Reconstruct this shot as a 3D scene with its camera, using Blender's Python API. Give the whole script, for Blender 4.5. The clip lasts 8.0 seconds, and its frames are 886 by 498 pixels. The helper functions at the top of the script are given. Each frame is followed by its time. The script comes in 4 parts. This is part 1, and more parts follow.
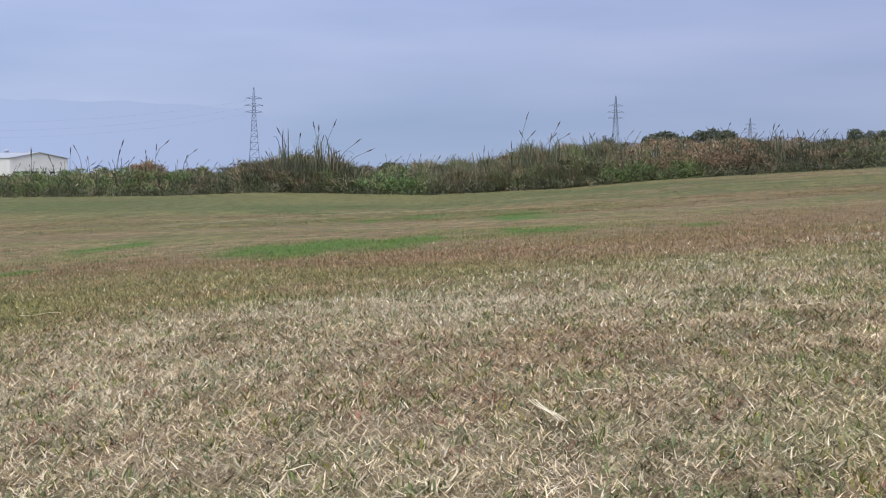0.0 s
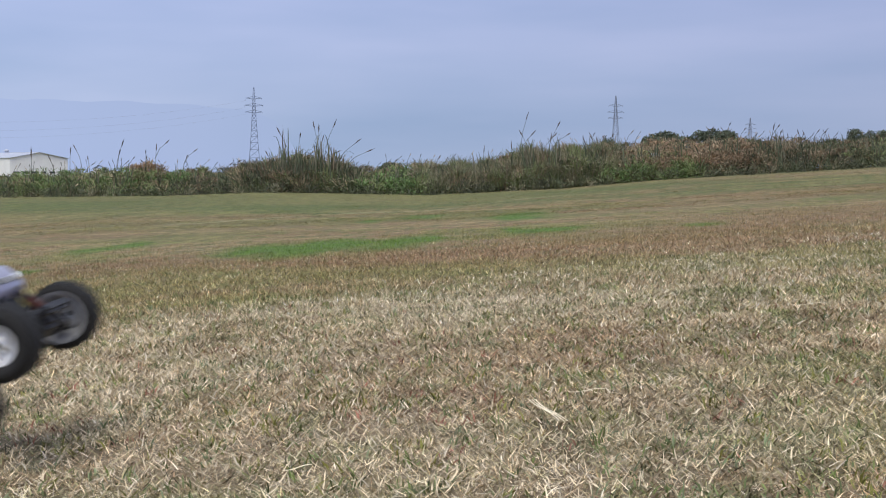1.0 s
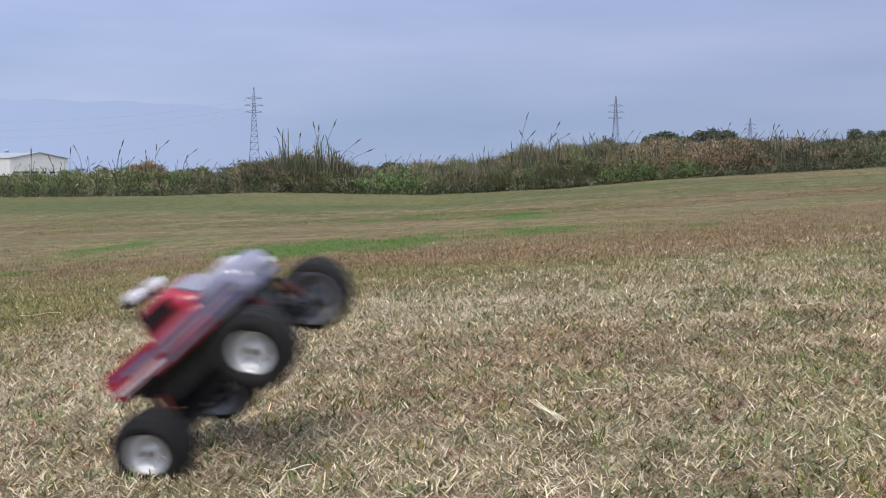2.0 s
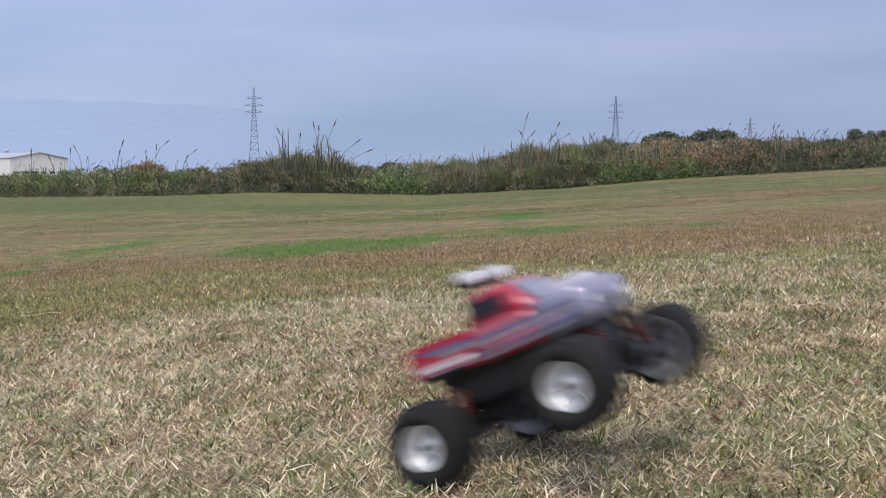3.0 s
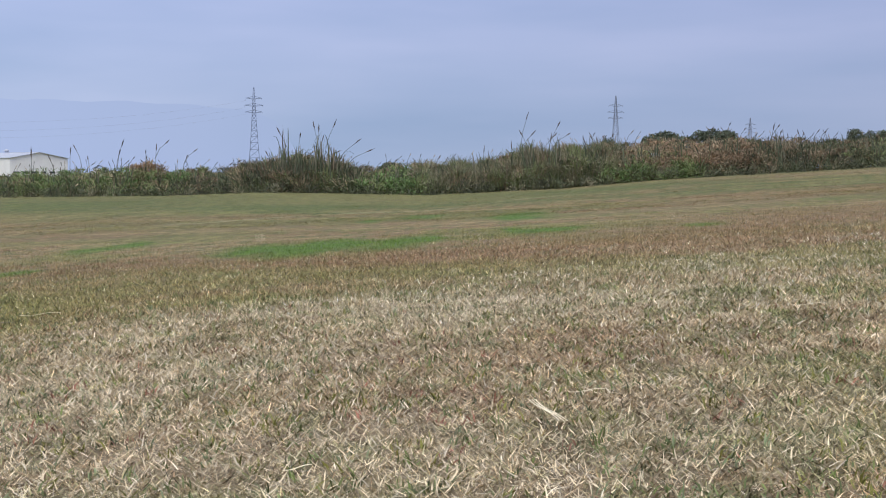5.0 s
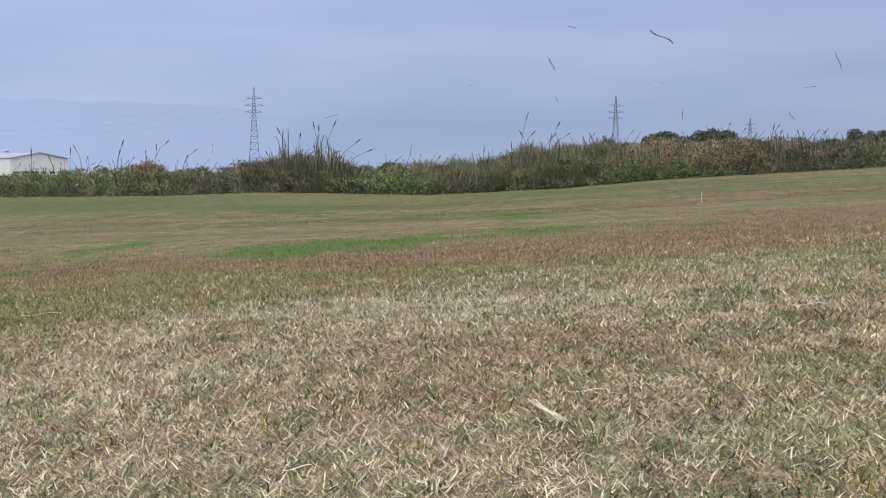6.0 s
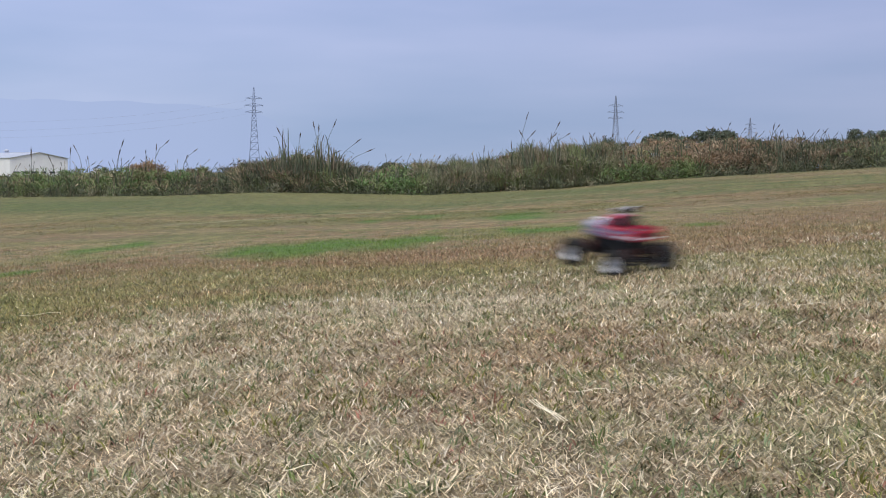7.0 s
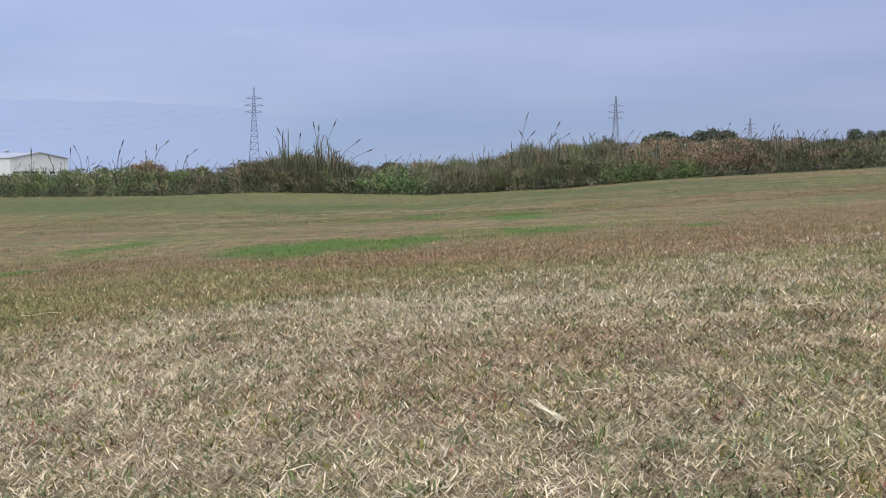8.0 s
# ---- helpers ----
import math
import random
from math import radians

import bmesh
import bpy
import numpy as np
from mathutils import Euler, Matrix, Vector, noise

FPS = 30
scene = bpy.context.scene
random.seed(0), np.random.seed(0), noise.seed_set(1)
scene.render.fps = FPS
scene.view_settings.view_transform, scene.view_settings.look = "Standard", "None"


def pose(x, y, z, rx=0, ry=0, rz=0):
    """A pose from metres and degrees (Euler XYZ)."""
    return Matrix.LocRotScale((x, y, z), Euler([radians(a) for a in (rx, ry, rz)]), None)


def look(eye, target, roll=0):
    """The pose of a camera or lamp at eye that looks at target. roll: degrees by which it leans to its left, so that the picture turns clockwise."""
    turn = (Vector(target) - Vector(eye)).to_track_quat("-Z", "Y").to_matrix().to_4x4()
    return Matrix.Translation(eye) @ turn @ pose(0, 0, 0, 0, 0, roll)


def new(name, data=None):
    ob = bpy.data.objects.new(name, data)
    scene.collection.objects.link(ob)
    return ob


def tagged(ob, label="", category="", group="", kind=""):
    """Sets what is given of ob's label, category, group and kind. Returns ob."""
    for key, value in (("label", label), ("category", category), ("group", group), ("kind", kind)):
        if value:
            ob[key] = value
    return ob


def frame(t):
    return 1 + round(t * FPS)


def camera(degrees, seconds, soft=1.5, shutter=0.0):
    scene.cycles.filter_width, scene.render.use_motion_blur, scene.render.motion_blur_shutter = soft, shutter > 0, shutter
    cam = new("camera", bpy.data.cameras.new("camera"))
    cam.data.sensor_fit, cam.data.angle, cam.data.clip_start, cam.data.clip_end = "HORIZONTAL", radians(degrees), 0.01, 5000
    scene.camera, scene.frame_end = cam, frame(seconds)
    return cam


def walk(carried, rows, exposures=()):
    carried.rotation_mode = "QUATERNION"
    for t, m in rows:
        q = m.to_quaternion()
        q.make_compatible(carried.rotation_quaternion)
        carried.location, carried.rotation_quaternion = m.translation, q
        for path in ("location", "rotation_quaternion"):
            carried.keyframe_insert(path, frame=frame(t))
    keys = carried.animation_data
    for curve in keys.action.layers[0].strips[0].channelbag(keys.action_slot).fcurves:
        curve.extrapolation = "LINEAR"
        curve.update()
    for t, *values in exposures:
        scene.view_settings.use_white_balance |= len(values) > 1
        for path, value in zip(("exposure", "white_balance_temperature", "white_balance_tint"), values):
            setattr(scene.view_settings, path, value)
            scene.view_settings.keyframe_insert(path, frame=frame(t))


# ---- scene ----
# ---------------------------------------------------------------- camera
EYE_Z = 0.53
LENS = 2 * math.degrees(math.atan(784 / 2100))
cam = camera(LENS, 8.0, soft=1.05, shutter=0.56)
VIEW = look((0, 0, EYE_Z), (0, 10, EYE_Z - 10 * 136 / 2100))
walk(cam, [(0.0, VIEW), (8.0, VIEW)], exposures=[(0.0, 0.0), (8.0, 0.0)])

# ---------------------------------------------------------------- sky and sun
SUN_EL, SUN_ROT = 58.0, 190.0


def build_world():
    w = bpy.data.worlds.new("overcast_sky")
    scene.world = w
    w.use_nodes = True
    nt = w.node_tree
    nt.nodes.clear()
    out = nt.nodes.new("ShaderNodeOutputWorld")
    bg = nt.nodes.new("ShaderNodeBackground")
    sky = nt.nodes.new("ShaderNodeTexSky")
    sky.sky_type, sky.sun_disc = "NISHITA", False
    sky.sun_elevation, sky.sun_rotation = radians(SUN_EL), radians(SUN_ROT)
    sky.air_density, sky.dust_density = 1.0, 3.0
    dim = nt.nodes.new("ShaderNodeMixRGB")
    dim.blend_type, dim.inputs[0].default_value = "MULTIPLY", 1.0
    dim.inputs[2].default_value = (0.10, 0.10, 0.10, 1)
    nt.links.new(sky.outputs[0], dim.inputs[1])
    # thin high cloud, stretched sideways, over the whole dome
    tc = nt.nodes.new("ShaderNodeTexCoord")
    mp = nt.nodes.new("ShaderNodeMapping")
    mp.inputs["Scale"].default_value = (1.2, 1.2, 7.0)
    mp.inputs["Rotation"].default_value = (0.0, radians(-7), 0.0)
    nt.links.new(tc.outputs["Generated"], mp.inputs[0])
    no = nt.nodes.new("ShaderNodeTexNoise")
    no.inputs["Scale"].default_value, no.inputs["Detail"].default_value = 2.2, 4.0
    no.inputs["Roughness"].default_value = 0.45
    nt.links.new(mp.outputs[0], no.inputs[0])
    ramp = nt.nodes.new("ShaderNodeValToRGB")
    ramp.color_ramp.elements[0].position, ramp.color_ramp.elements[0].color = 0.30, (0.322, 0.430, 0.690, 1)
    ramp.color_ramp.elements[1].position, ramp.color_ramp.elements[1].color = 0.72, (0.465, 0.545, 0.818, 1)
    nt.links.new(no.outputs[0], ramp.inputs[0])
    # the cloud thickens with height
    sep = nt.nodes.new("ShaderNodeSeparateXYZ")
    nt.links.new(tc.outputs["Generated"], sep.inputs[0])
    hr = nt.nodes.new("ShaderNodeValToRGB")
    hr.color_ramp.elements[0].position, hr.color_ramp.elements[0].color = 0.0, (0.93, 0.97, 0.92, 1)
    hr.color_ramp.elements[1].position, hr.color_ramp.elements[1].color = 0.16, (1.06, 1.03, 1.06, 1)
    top = hr.color_ramp.elements.new(0.7)
    top.color = (2.15, 1.88, 1.45, 1)
    nt.links.new(sep.outputs[2], hr.inputs[0])
    mul = nt.nodes.new("ShaderNodeMixRGB")
    mul.blend_type, mul.inputs[0].default_value = "MULTIPLY", 1.0
    nt.links.new(ramp.outputs[0], mul.inputs[1])
    nt.links.new(hr.outputs[0], mul.inputs[2])
    mix = nt.nodes.new("ShaderNodeMixRGB")
    mix.inputs[0].default_value = 0.90
    nt.links.new(dim.outputs[0], mix.inputs[1])
    # brighter towards the veiled sun's side
    turn = nt.nodes.new("ShaderNodeMapRange")
    turn.inputs["From Min"].default_value, turn.inputs["From Max"].default_value = -0.45, 0.45
    nt.links.new(sep.outputs[0], turn.inputs[0])
    side = nt.nodes.new("ShaderNodeValToRGB")
    side.color_ramp.elements[0].color = (1.11, 1.11, 1.09, 1)
    side.color_ramp.elements[1].color = (0.955, 0.915, 0.915, 1)
    nt.links.new(turn.outputs[0], side.inputs[0])
    mul2 = nt.nodes.new("ShaderNodeMixRGB")
    mul2.blend_type, mul2.inputs[0].default_value = "MULTIPLY", 1.0
    nt.links.new(mul.outputs[0], mul2.inputs[1])
    nt.links.new(side.outputs[0], mul2.inputs[2])
    nt.links.new(mul2.outputs[0], mix.inputs[2])
    nt.links.new(mix.outputs[0], bg.inputs[0])
    bg.inputs[1].default_value = 1.0
    nt.links.new(bg.outputs[0], out.inputs[0])


def build_sun():
    s = bpy.data.lights.new("sun", "SUN")
    s.energy, s.angle, s.color = 1.75, radians(28), (1.0, 0.92, 0.77)
    ob = new("sun", s)
    e, a = radians(SUN_EL), radians(SUN_ROT)
    way = Vector((math.sin(a) * math.cos(e), math.cos(a) * math.cos(e), math.sin(e)))
    ob.matrix_world = look(way * 50, (0, 0, 0))


build_world()
build_sun()


# ---------------------------------------------------------------- materials
def mat(name, base, rough=0.6, metal=0.0, var=0.18, scale=8.0, fine=80.0, bump=0.15, attr="", island=0.0, obrand=0.0,
        emit=0.0, coat=0.0):
    """A surface with variation at two scales, fine relief, and, if asked, a colour per piece."""
    m = bpy.data.materials.new(name)
    m.use_nodes = True
    nt = m.node_tree
    b = nt.nodes["Principled BSDF"]
    b.inputs["Roughness"].default_value, b.inputs["Metallic"].default_value = rough, metal
    b.inputs["Coat Weight"].default_value = coat
    if attr:
        col = nt.nodes.new("ShaderNodeAttribute")
        col.attribute_name = attr
        col = col.outputs["Color"]
    else:
        rgb = nt.nodes.new("ShaderNodeRGB")
        rgb.outputs[0].default_value = (*base, 1)
        col = rgb.outputs[0]
    tc = nt.nodes.new("ShaderNodeTexCoord")
    value = None
    for sc, amount in ((scale, var), (fine, var * 0.6)):
        n = nt.nodes.new("ShaderNodeTexNoise")
        n.inputs["Scale"].default_value, n.inputs["Detail"].default_value = sc, 3.0
        nt.links.new(tc.outputs["Object"], n.inputs[0])
        r = nt.nodes.new("ShaderNodeMapRange")
        r.inputs["From Min"].default_value, r.inputs["From Max"].default_value = 0.3, 0.7
        r.inputs["To Min"].default_value, r.inputs["To Max"].default_value = 1 - amount, 1 + amount
        nt.links.new(n.outputs[0], r.inputs[0])
        if value is None:
            value = r.outputs[0]
        else:
            k = nt.nodes.new("ShaderNodeMath")
            k.operation = "MULTIPLY"
            nt.links.new(value, k.inputs[0])
            nt.links.new(r.outputs[0], k.inputs[1])
            value = k.outputs[0]
            last = n
    for amount, node, socket in ((island, "ShaderNodeNewGeometry", "Random Per Island"), (obrand, "ShaderNodeObjectInfo", "Random")):
        if amount:
            g = nt.nodes.new(node)
            r = nt.nodes.new("ShaderNodeMapRange")
            r.inputs["To Min"].default_value, r.inputs["To Max"].default_value = 1 - amount, 1 + amount
            nt.links.new(g.outputs[socket], r.inputs[0])
            k = nt.nodes.new("ShaderNodeMath")
            k.operation = "MULTIPLY"
            nt.links.new(value, k.inputs[0])
            nt.links.new(r.outputs[0], k.inputs[1])
            value = k.outputs[0]
    hsv = nt.nodes.new("ShaderNodeHueSaturation")
    nt.links.new(col, hsv.inputs["Color"])
    nt.links.new(value, hsv.inputs["Value"])
    nt.links.new(hsv.outputs[0], b.inputs["Base Color"])
    if bump:
        bp = nt.nodes.new("ShaderNodeBump")
        bp.inputs["Strength"].default_value, bp.inputs["Distance"].default_value = bump, 0.01
        nt.links.new(last.outputs[0], bp.inputs["Height"])
        nt.links.new(bp.outputs[0], b.inputs["Normal"])
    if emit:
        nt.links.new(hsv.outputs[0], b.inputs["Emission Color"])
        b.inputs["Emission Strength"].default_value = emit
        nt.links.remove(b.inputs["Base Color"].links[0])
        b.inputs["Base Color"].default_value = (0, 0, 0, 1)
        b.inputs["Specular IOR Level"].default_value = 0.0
    return m


M_SOIL = mat("turf_thatch", (0.2, 0.15, 0.1), 0.95, var=0.34, scale=6.5, fine=40, bump=0.6, attr="tint")
M_BLADE = mat("grass_blades", (0.3, 0.3, 0.1), 0.75, var=0.12, scale=3, fine=20, bump=0, attr="tint", island=0.42)
M_SWARD = mat("far_sward", (0.3, 0.3, 0.1), 0.8, var=0.12, scale=1.5, fine=7, bump=0, attr="tint", island=0.24)
M_WEED = mat("weed_leaves", (0.1, 0.1, 0.05), 0.75, var=0.15, scale=2, fine=9, bump=0, attr="tint", island=0.22)
M_STALK = mat("reed_stalk", (0.10, 0.10, 0.06), 0.7, var=0.2, bump=0)
M_PLUME = mat("reed_plume", (0.105, 0.08, 0.062), 0.9, var=0.3, scale=6, bump=0, obrand=0.35)
M_PLUME_PALE = mat("pale_plume", (0.42, 0.34, 0.22), 0.9, var=0.3, scale=6, bump=0, obrand=0.3)
M_TREE = mat("tree_leaves", (0.092, 0.115, 0.075), 0.75, var=0.2, scale=0.6, fine=4, bump=0, island=0.3)
M_BARK = mat("bark", (0.09, 0.07, 0.05), 0.9, var=0.3)
M_STEEL = mat("galvanised_steel", (0.15, 0.19, 0.30), 0.7, 0.0, var=0.1, scale=0.3, fine=2, bump=0)
# same steel for the farther pylons, distance haze put into its colour
M_STEEL_HAZE = mat("steel_haze_tint", (0.26, 0.305, 0.42), 0.75, 0.0, var=0.1, scale=0.3, fine=2, bump=0)
M_WIRE = mat("power_wire", (0.20, 0.21, 0.24), 0.6, 0.3, bump=0)
M_WALL = mat("white_cladding", (0.88, 0.88, 0.88), 0.6, var=0.06, scale=0.3, fine=2, bump=0.05)
M_ROOF = mat("white_metal_roof", (0.47, 0.50, 0.58), 0.4, 0.1, var=0.06, scale=0.2, fine=2, bump=0.05)
M_DARKWIN = mat("dark_glass", (0.05, 0.06, 0.07), 0.15, var=0.1, bump=0)
M_STRAW = mat("dry_straw", (0.84, 0.75, 0.55), 0.7, var=0.2, scale=60, fine=300, bump=0.3)
M_STRAW_DARK = mat("brown_straw", (0.200, 0.185, 0.150), 0.8, var=0.25, scale=60, fine=300, bump=0.2)
M_RUBBER = mat("tyre_rubber", (0.012, 0.012, 0.013), 0.8, var=0.35, scale=25, fine=200, bump=0.4)
M_CHROME = mat("satin_chrome_rim", (0.74, 0.75, 0.78), 0.50, 0.70, var=0.08, scale=30, fine=150, bump=0.03)
M_RIMIN = mat("grey_rim_inside", (0.32, 0.33, 0.36), 0.5, 0.2, var=0.12, scale=30, bump=0.05)
M_BLACK = mat("black_plastic", (0.015, 0.015, 0.017), 0.5, var=0.3, scale=30, fine=200, bump=0.1)
M_RED = mat("red_body_paint", (0.47, 0.022, 0.060), 0.28, var=0.08, scale=20, fine=150, bump=0.02, coat=0.6)
M_SILVER = mat("lavender_silver_paint", (0.33, 0.325, 0.44), 0.3, 0.25, var=0.10, scale=25, fine=150, bump=0.02, coat=0.5)
M_WHITE = mat("white_stripe", (0.80, 0.76, 0.80), 0.35, var=0.06, scale=30, bump=0.02)
M_PALE = mat("pale_pink_stripe", (0.54, 0.36, 0.46), 0.35, var=0.08, scale=30, bump=0.02)
M_BLUE = mat("blue_stripe", (0.12, 0.14, 0.36), 0.35, var=0.08, scale=30, bump=0.02)
M_PINK = mat("pink_decal", (0.62, 0.16, 0.22), 0.35, var=0.1, scale=30, bump=0.02)
M_TINTED = mat("tinted_window", (0.02, 0.012, 0.02), 0.12, var=0.1, bump=0)
# windscreen: sky reflection put into a silvery base colour, besides its gloss
M_SCREEN = mat("screen_with_sky_sheen", (0.26, 0.26, 0.34), 0.15, 0.35, var=0.1, bump=0, coat=0.8)
M_LENS = mat("lamp_lens", (0.85, 0.87, 0.92), 0.12, var=0.05, bump=0, coat=0.8)
M_SPRING = mat("orange_red_spring", (0.085, 0.016, 0.012), 0.45, 0.1, var=0.1, scale=40, bump=0.05)
# unlit and self-glowing, with the distance haze carried by its tint
M_HILL = mat("painted_haze_hills", (0.395, 0.490, 0.735), 1.0, var=0.015, scale=0.0005, fine=0.002, bump=0, emit=1.0, attr="tint")


# ---------------------------------------------------------------- mesh helpers
def mesh_of(bm, name, material):
    me = bpy.data.meshes.new(name)
    bm.to_mesh(me)
    bm.free()
    me.materials.append(material)
    return me


def part(name, bm, material, parent, label="", at=None):
    """One bmesh as one mesh object under a thing or a part."""
    ob = new(name, mesh_of(bm, name, material))
    ob.parent = parent
    if at is not None:
        ob.matrix_basis = at
    return tagged(ob, label)


def empty(name, m=None):
    ob = new(name)
    ob.empty_display_size = 0.05
    if m is not None:
        ob.matrix_basis = m
    return ob


def box(bm, cx, cy, cz, sx, sy, sz, bevel=0.0, m=None):
    made = bmesh.ops.create_cube(bm, size=1.0)["verts"]
    bmesh.ops.scale(bm, vec=(sx, sy, sz), verts=made)
    if bevel:
        edges = list({e for v in made for e in v.link_edges})
        made = list({v for f in bmesh.ops.bevel(bm, geom=edges, offset=bevel, segments=2, affect="EDGES")["faces"] for v in f.verts}
                    | {v for v in made if v.is_valid})
    bmesh.ops.transform(bm, matrix=Matrix.Translation((cx, cy, cz)) @ (m or Matrix()), verts=made)
    return bm


def rod(bm, a, b, r, r2=None, seg=6):
    a, b = Vector(a), Vector(b)
    q = (b - a).to_track_quat("Z", "Y").to_matrix().to_4x4()
    bmesh.ops.create_cone(bm, cap_ends=True, segments=seg, radius1=r, radius2=r if r2 is None else r2, depth=(b - a).length,
                          matrix=Matrix.Translation((a + b) / 2) @ q)
    return bm


def smooth(ob):
    for p in ob.data.polygons:
        p.use_smooth = True
    return ob


def lathe(profile, seg=40, inside=False):
    """Turns (y, r) points about the y axis."""
    bm = bmesh.new()
    rings = []
    for y, r in profile:
        rings.append([bm.verts.new((r * math.cos(2 * math.pi * k / seg), y, r * math.sin(2 * math.pi * k / seg))) for k in range(seg)])
    for a, b in zip(rings, rings[1:]):
        for k in range(seg):
            j = (k + 1) % seg
            bm.faces.new((a[k], a[j], b[j], b[k]))
    bmesh.ops.recalc_face_normals(bm, faces=bm.faces)
    return bm


def section_body(stations):
    """A hull through cross-sections (x, half width low, half width high, z low, z high), rounded at the shoulders."""
    bm = bmesh.new()
    rings = []
    for x, wl, wh, z0, z1 in stations:
        zs = z0 + (z1 - z0) * 0.72
        half = [(wl, z0), (wl * 0.5 + wh * 0.5 + 0.003, (z0 + zs) / 2), (wh, zs), (wh * 0.93, z0 + (z1 - z0) * 0.92), (wh * 0.72, z1)]
        ring = [(x, y, z) for y, z in half] + [(x, -y, z) for y, z in reversed(half)]
        rings.append([bm.verts.new(p) for p in ring])
    n = len(rings[0])
    for a, b in zip(rings, rings[1:]):
        for k in range(n):
            bm.faces.new((a[k], a[(k + 1) % n], b[(k + 1) % n], b[k]))
    bm.faces.new(rings[0])
    bm.faces.new(list(reversed(rings[-1])))
    bmesh.ops.recalc_face_normals(bm, faces=bm.faces)
    return bm


def flat_mesh(name, verts, faces, material, colours=None):
    """A large mesh from arrays: verts (n, 3), faces (m, 3 or 4), and a colour for each vert."""
    me = bpy.data.meshes.new(name)
    k = faces.shape[1]
    me.vertices.add(len(verts))
    me.vertices.foreach_set("co", verts.astype(np.float32).ravel())
    me.loops.add(faces.size)
    me.loops.foreach_set("vertex_index", faces.astype(np.int32).ravel())
    me.polygons.add(len(faces))
    me.polygons.foreach_set("loop_start", np.arange(0, faces.size, k, dtype=np.int32))
    me.polygons.foreach_set("loop_total", np.full(len(faces), k, dtype=np.int32))
    me.update(calc_edges=True)
    if colours is not None:
        at = me.color_attributes.new("tint", "FLOAT_COLOR", "POINT")
        rgba = np.ones((len(verts), 4), dtype=np.float32)
        rgba[:, :3] = colours
        at.data.foreach_set("color", rgba.ravel())
    me.materials.append(material)
    return new(name, me)


# ---------------------------------------------------------------- the lie of the land
EDGE_X = (-30, -11.9, -7.4, -5.1, -2.8, -0.5, 1.8, 3.3, 5.6, 7.9, 10.1, 11.9, 30)
EDGE_Z = (-0.16, -0.156, -0.11, -0.02, -0.05, -0.095, 0.012, 0.09, 0.30, 0.44, 0.56, 0.667, 0.8)
EDGE_Y = 32.0


def ground_z(x, y):
    """The field tilts up to one side near by; at the weeds it has an uneven rim, and beyond them it falls to the plain."""
    x, y = np.asarray(x, float), np.asarray(y, float)
    w = np.clip((y - 6) / 26, 0, 1)
    w = w * w * (3 - 2 * w)
    z = (0.062 * np.clip(x, -25, 25) - 0.010 * y) * (1 - w) + w * np.interp(x, EDGE_X, EDGE_Z)
    v = np.clip((y - 40) / 60, 0, 1)
    return z * (1 - v) + v * -0.6


def value_noise(x, y, seed):
    xi, yi = np.floor(x).astype(np.int64), np.floor(y).astype(np.int64)
    fx, fy = x - xi, y - yi
    fx, fy = fx * fx * (3 - 2 * fx), fy * fy * (3 - 2 * fy)

    def h(a, b):
        s = np.sin(a * 127.1 + b * 311.7 + seed * 74.7) * 43758.5453
        return s - np.floor(s)

    return (h(xi, yi) * (1 - fx) + h(xi + 1, yi) * fx) * (1 - fy) + (h(xi, yi + 1) * (1 - fx) + h(xi + 1, yi + 1) * fx) * fy


def layered(x, y, seed):
    return 0.5 * value_noise(x, y, seed) + 0.3 * value_noise(2.1 * x, 2.1 * y, seed + 1) + 0.2 * value_noise(4.3 * x, 4.3 * y, seed + 2)


TAN, PALE, RUSSET, GREEN, LUSH, OLIVE = ((0.450, 0.330, 0.182), (0.68, 0.57, 0.39), (0.385, 0.240, 0.140), (0.165, 0.215, 0.062),
                                         (0.145, 0.268, 0.034), (0.33, 0.305, 0.115))
PATCHES = []


def patch(x, y, rx, ry, colour, amount):
    PATCHES.append((x, y, rx, ry, colour, amount))


patch(-6.1, 18.8, 2.6, 2.6, TAN, 0.35)
patch(7.5, 29.5, 5.0, 2.0, TAN, 0.6)
patch(-8.0, 26.6, 4.0, 3.0, GREEN, 0.75)          # mown strips below the weeds
patch(-2.5, 22.9, 3.4, 1.7, GREEN, 0.8)
patch(-1.1, 28.5, 4.0, 3.2, OLIVE, 0.8)
patch(2.6, 27.8, 2.2, 2.4, GREEN, 0.55)
patch(4.9, 28.1, 1.9, 1.9, GREEN, 0.6)
patch(6.3, 26.5, 1.3, 1.6, GREEN, 0.45)
patch(-2.2, 9.6, 1.6, 0.8, RUSSET, 0.6)           # russet bands
patch(-0.34, 8.5, 0.9, 0.9, RUSSET, 0.6)
patch(1.6, 8.9, 1.5, 1.5, RUSSET, 0.55)
patch(2.6, 10.4, 1.6, 2.2, RUSSET, 0.45)
patch(4.0, 12.2, 1.2, 1.6, RUSSET, 0.65)
patch(5.5, 17.5, 3.0, 2.6, RUSSET, 0.45)
patch(-3.0, 16.0, 4.0, 1.6, RUSSET, 0.25)
patch(-0.64, 7.3, 0.9, 0.40, OLIVE, 0.5)
patch(-2.15, 6.2, 0.65, 1.3, OLIVE, 0.75)
patch(-1.6, 7.6, 0.9, 0.6, OLIVE, 0.4)
patch(0.1, 5.0, 1.1, 0.8, PALE, 0.34)             # bleached straw
patch(-0.6, 5.4, 0.7, 0.5, PALE, 0.4)
patch(0.65, 6.2, 0.6, 0.6, PALE, 0.18)
patch(1.78, 6.6, 0.7, 0.9, PALE, 0.15)
patch(1.35, 5.4, 0.9, 1.0, PALE, 0.16)
patch(-1.12, 3.1, 0.4, 0.45, PALE, 0.42)
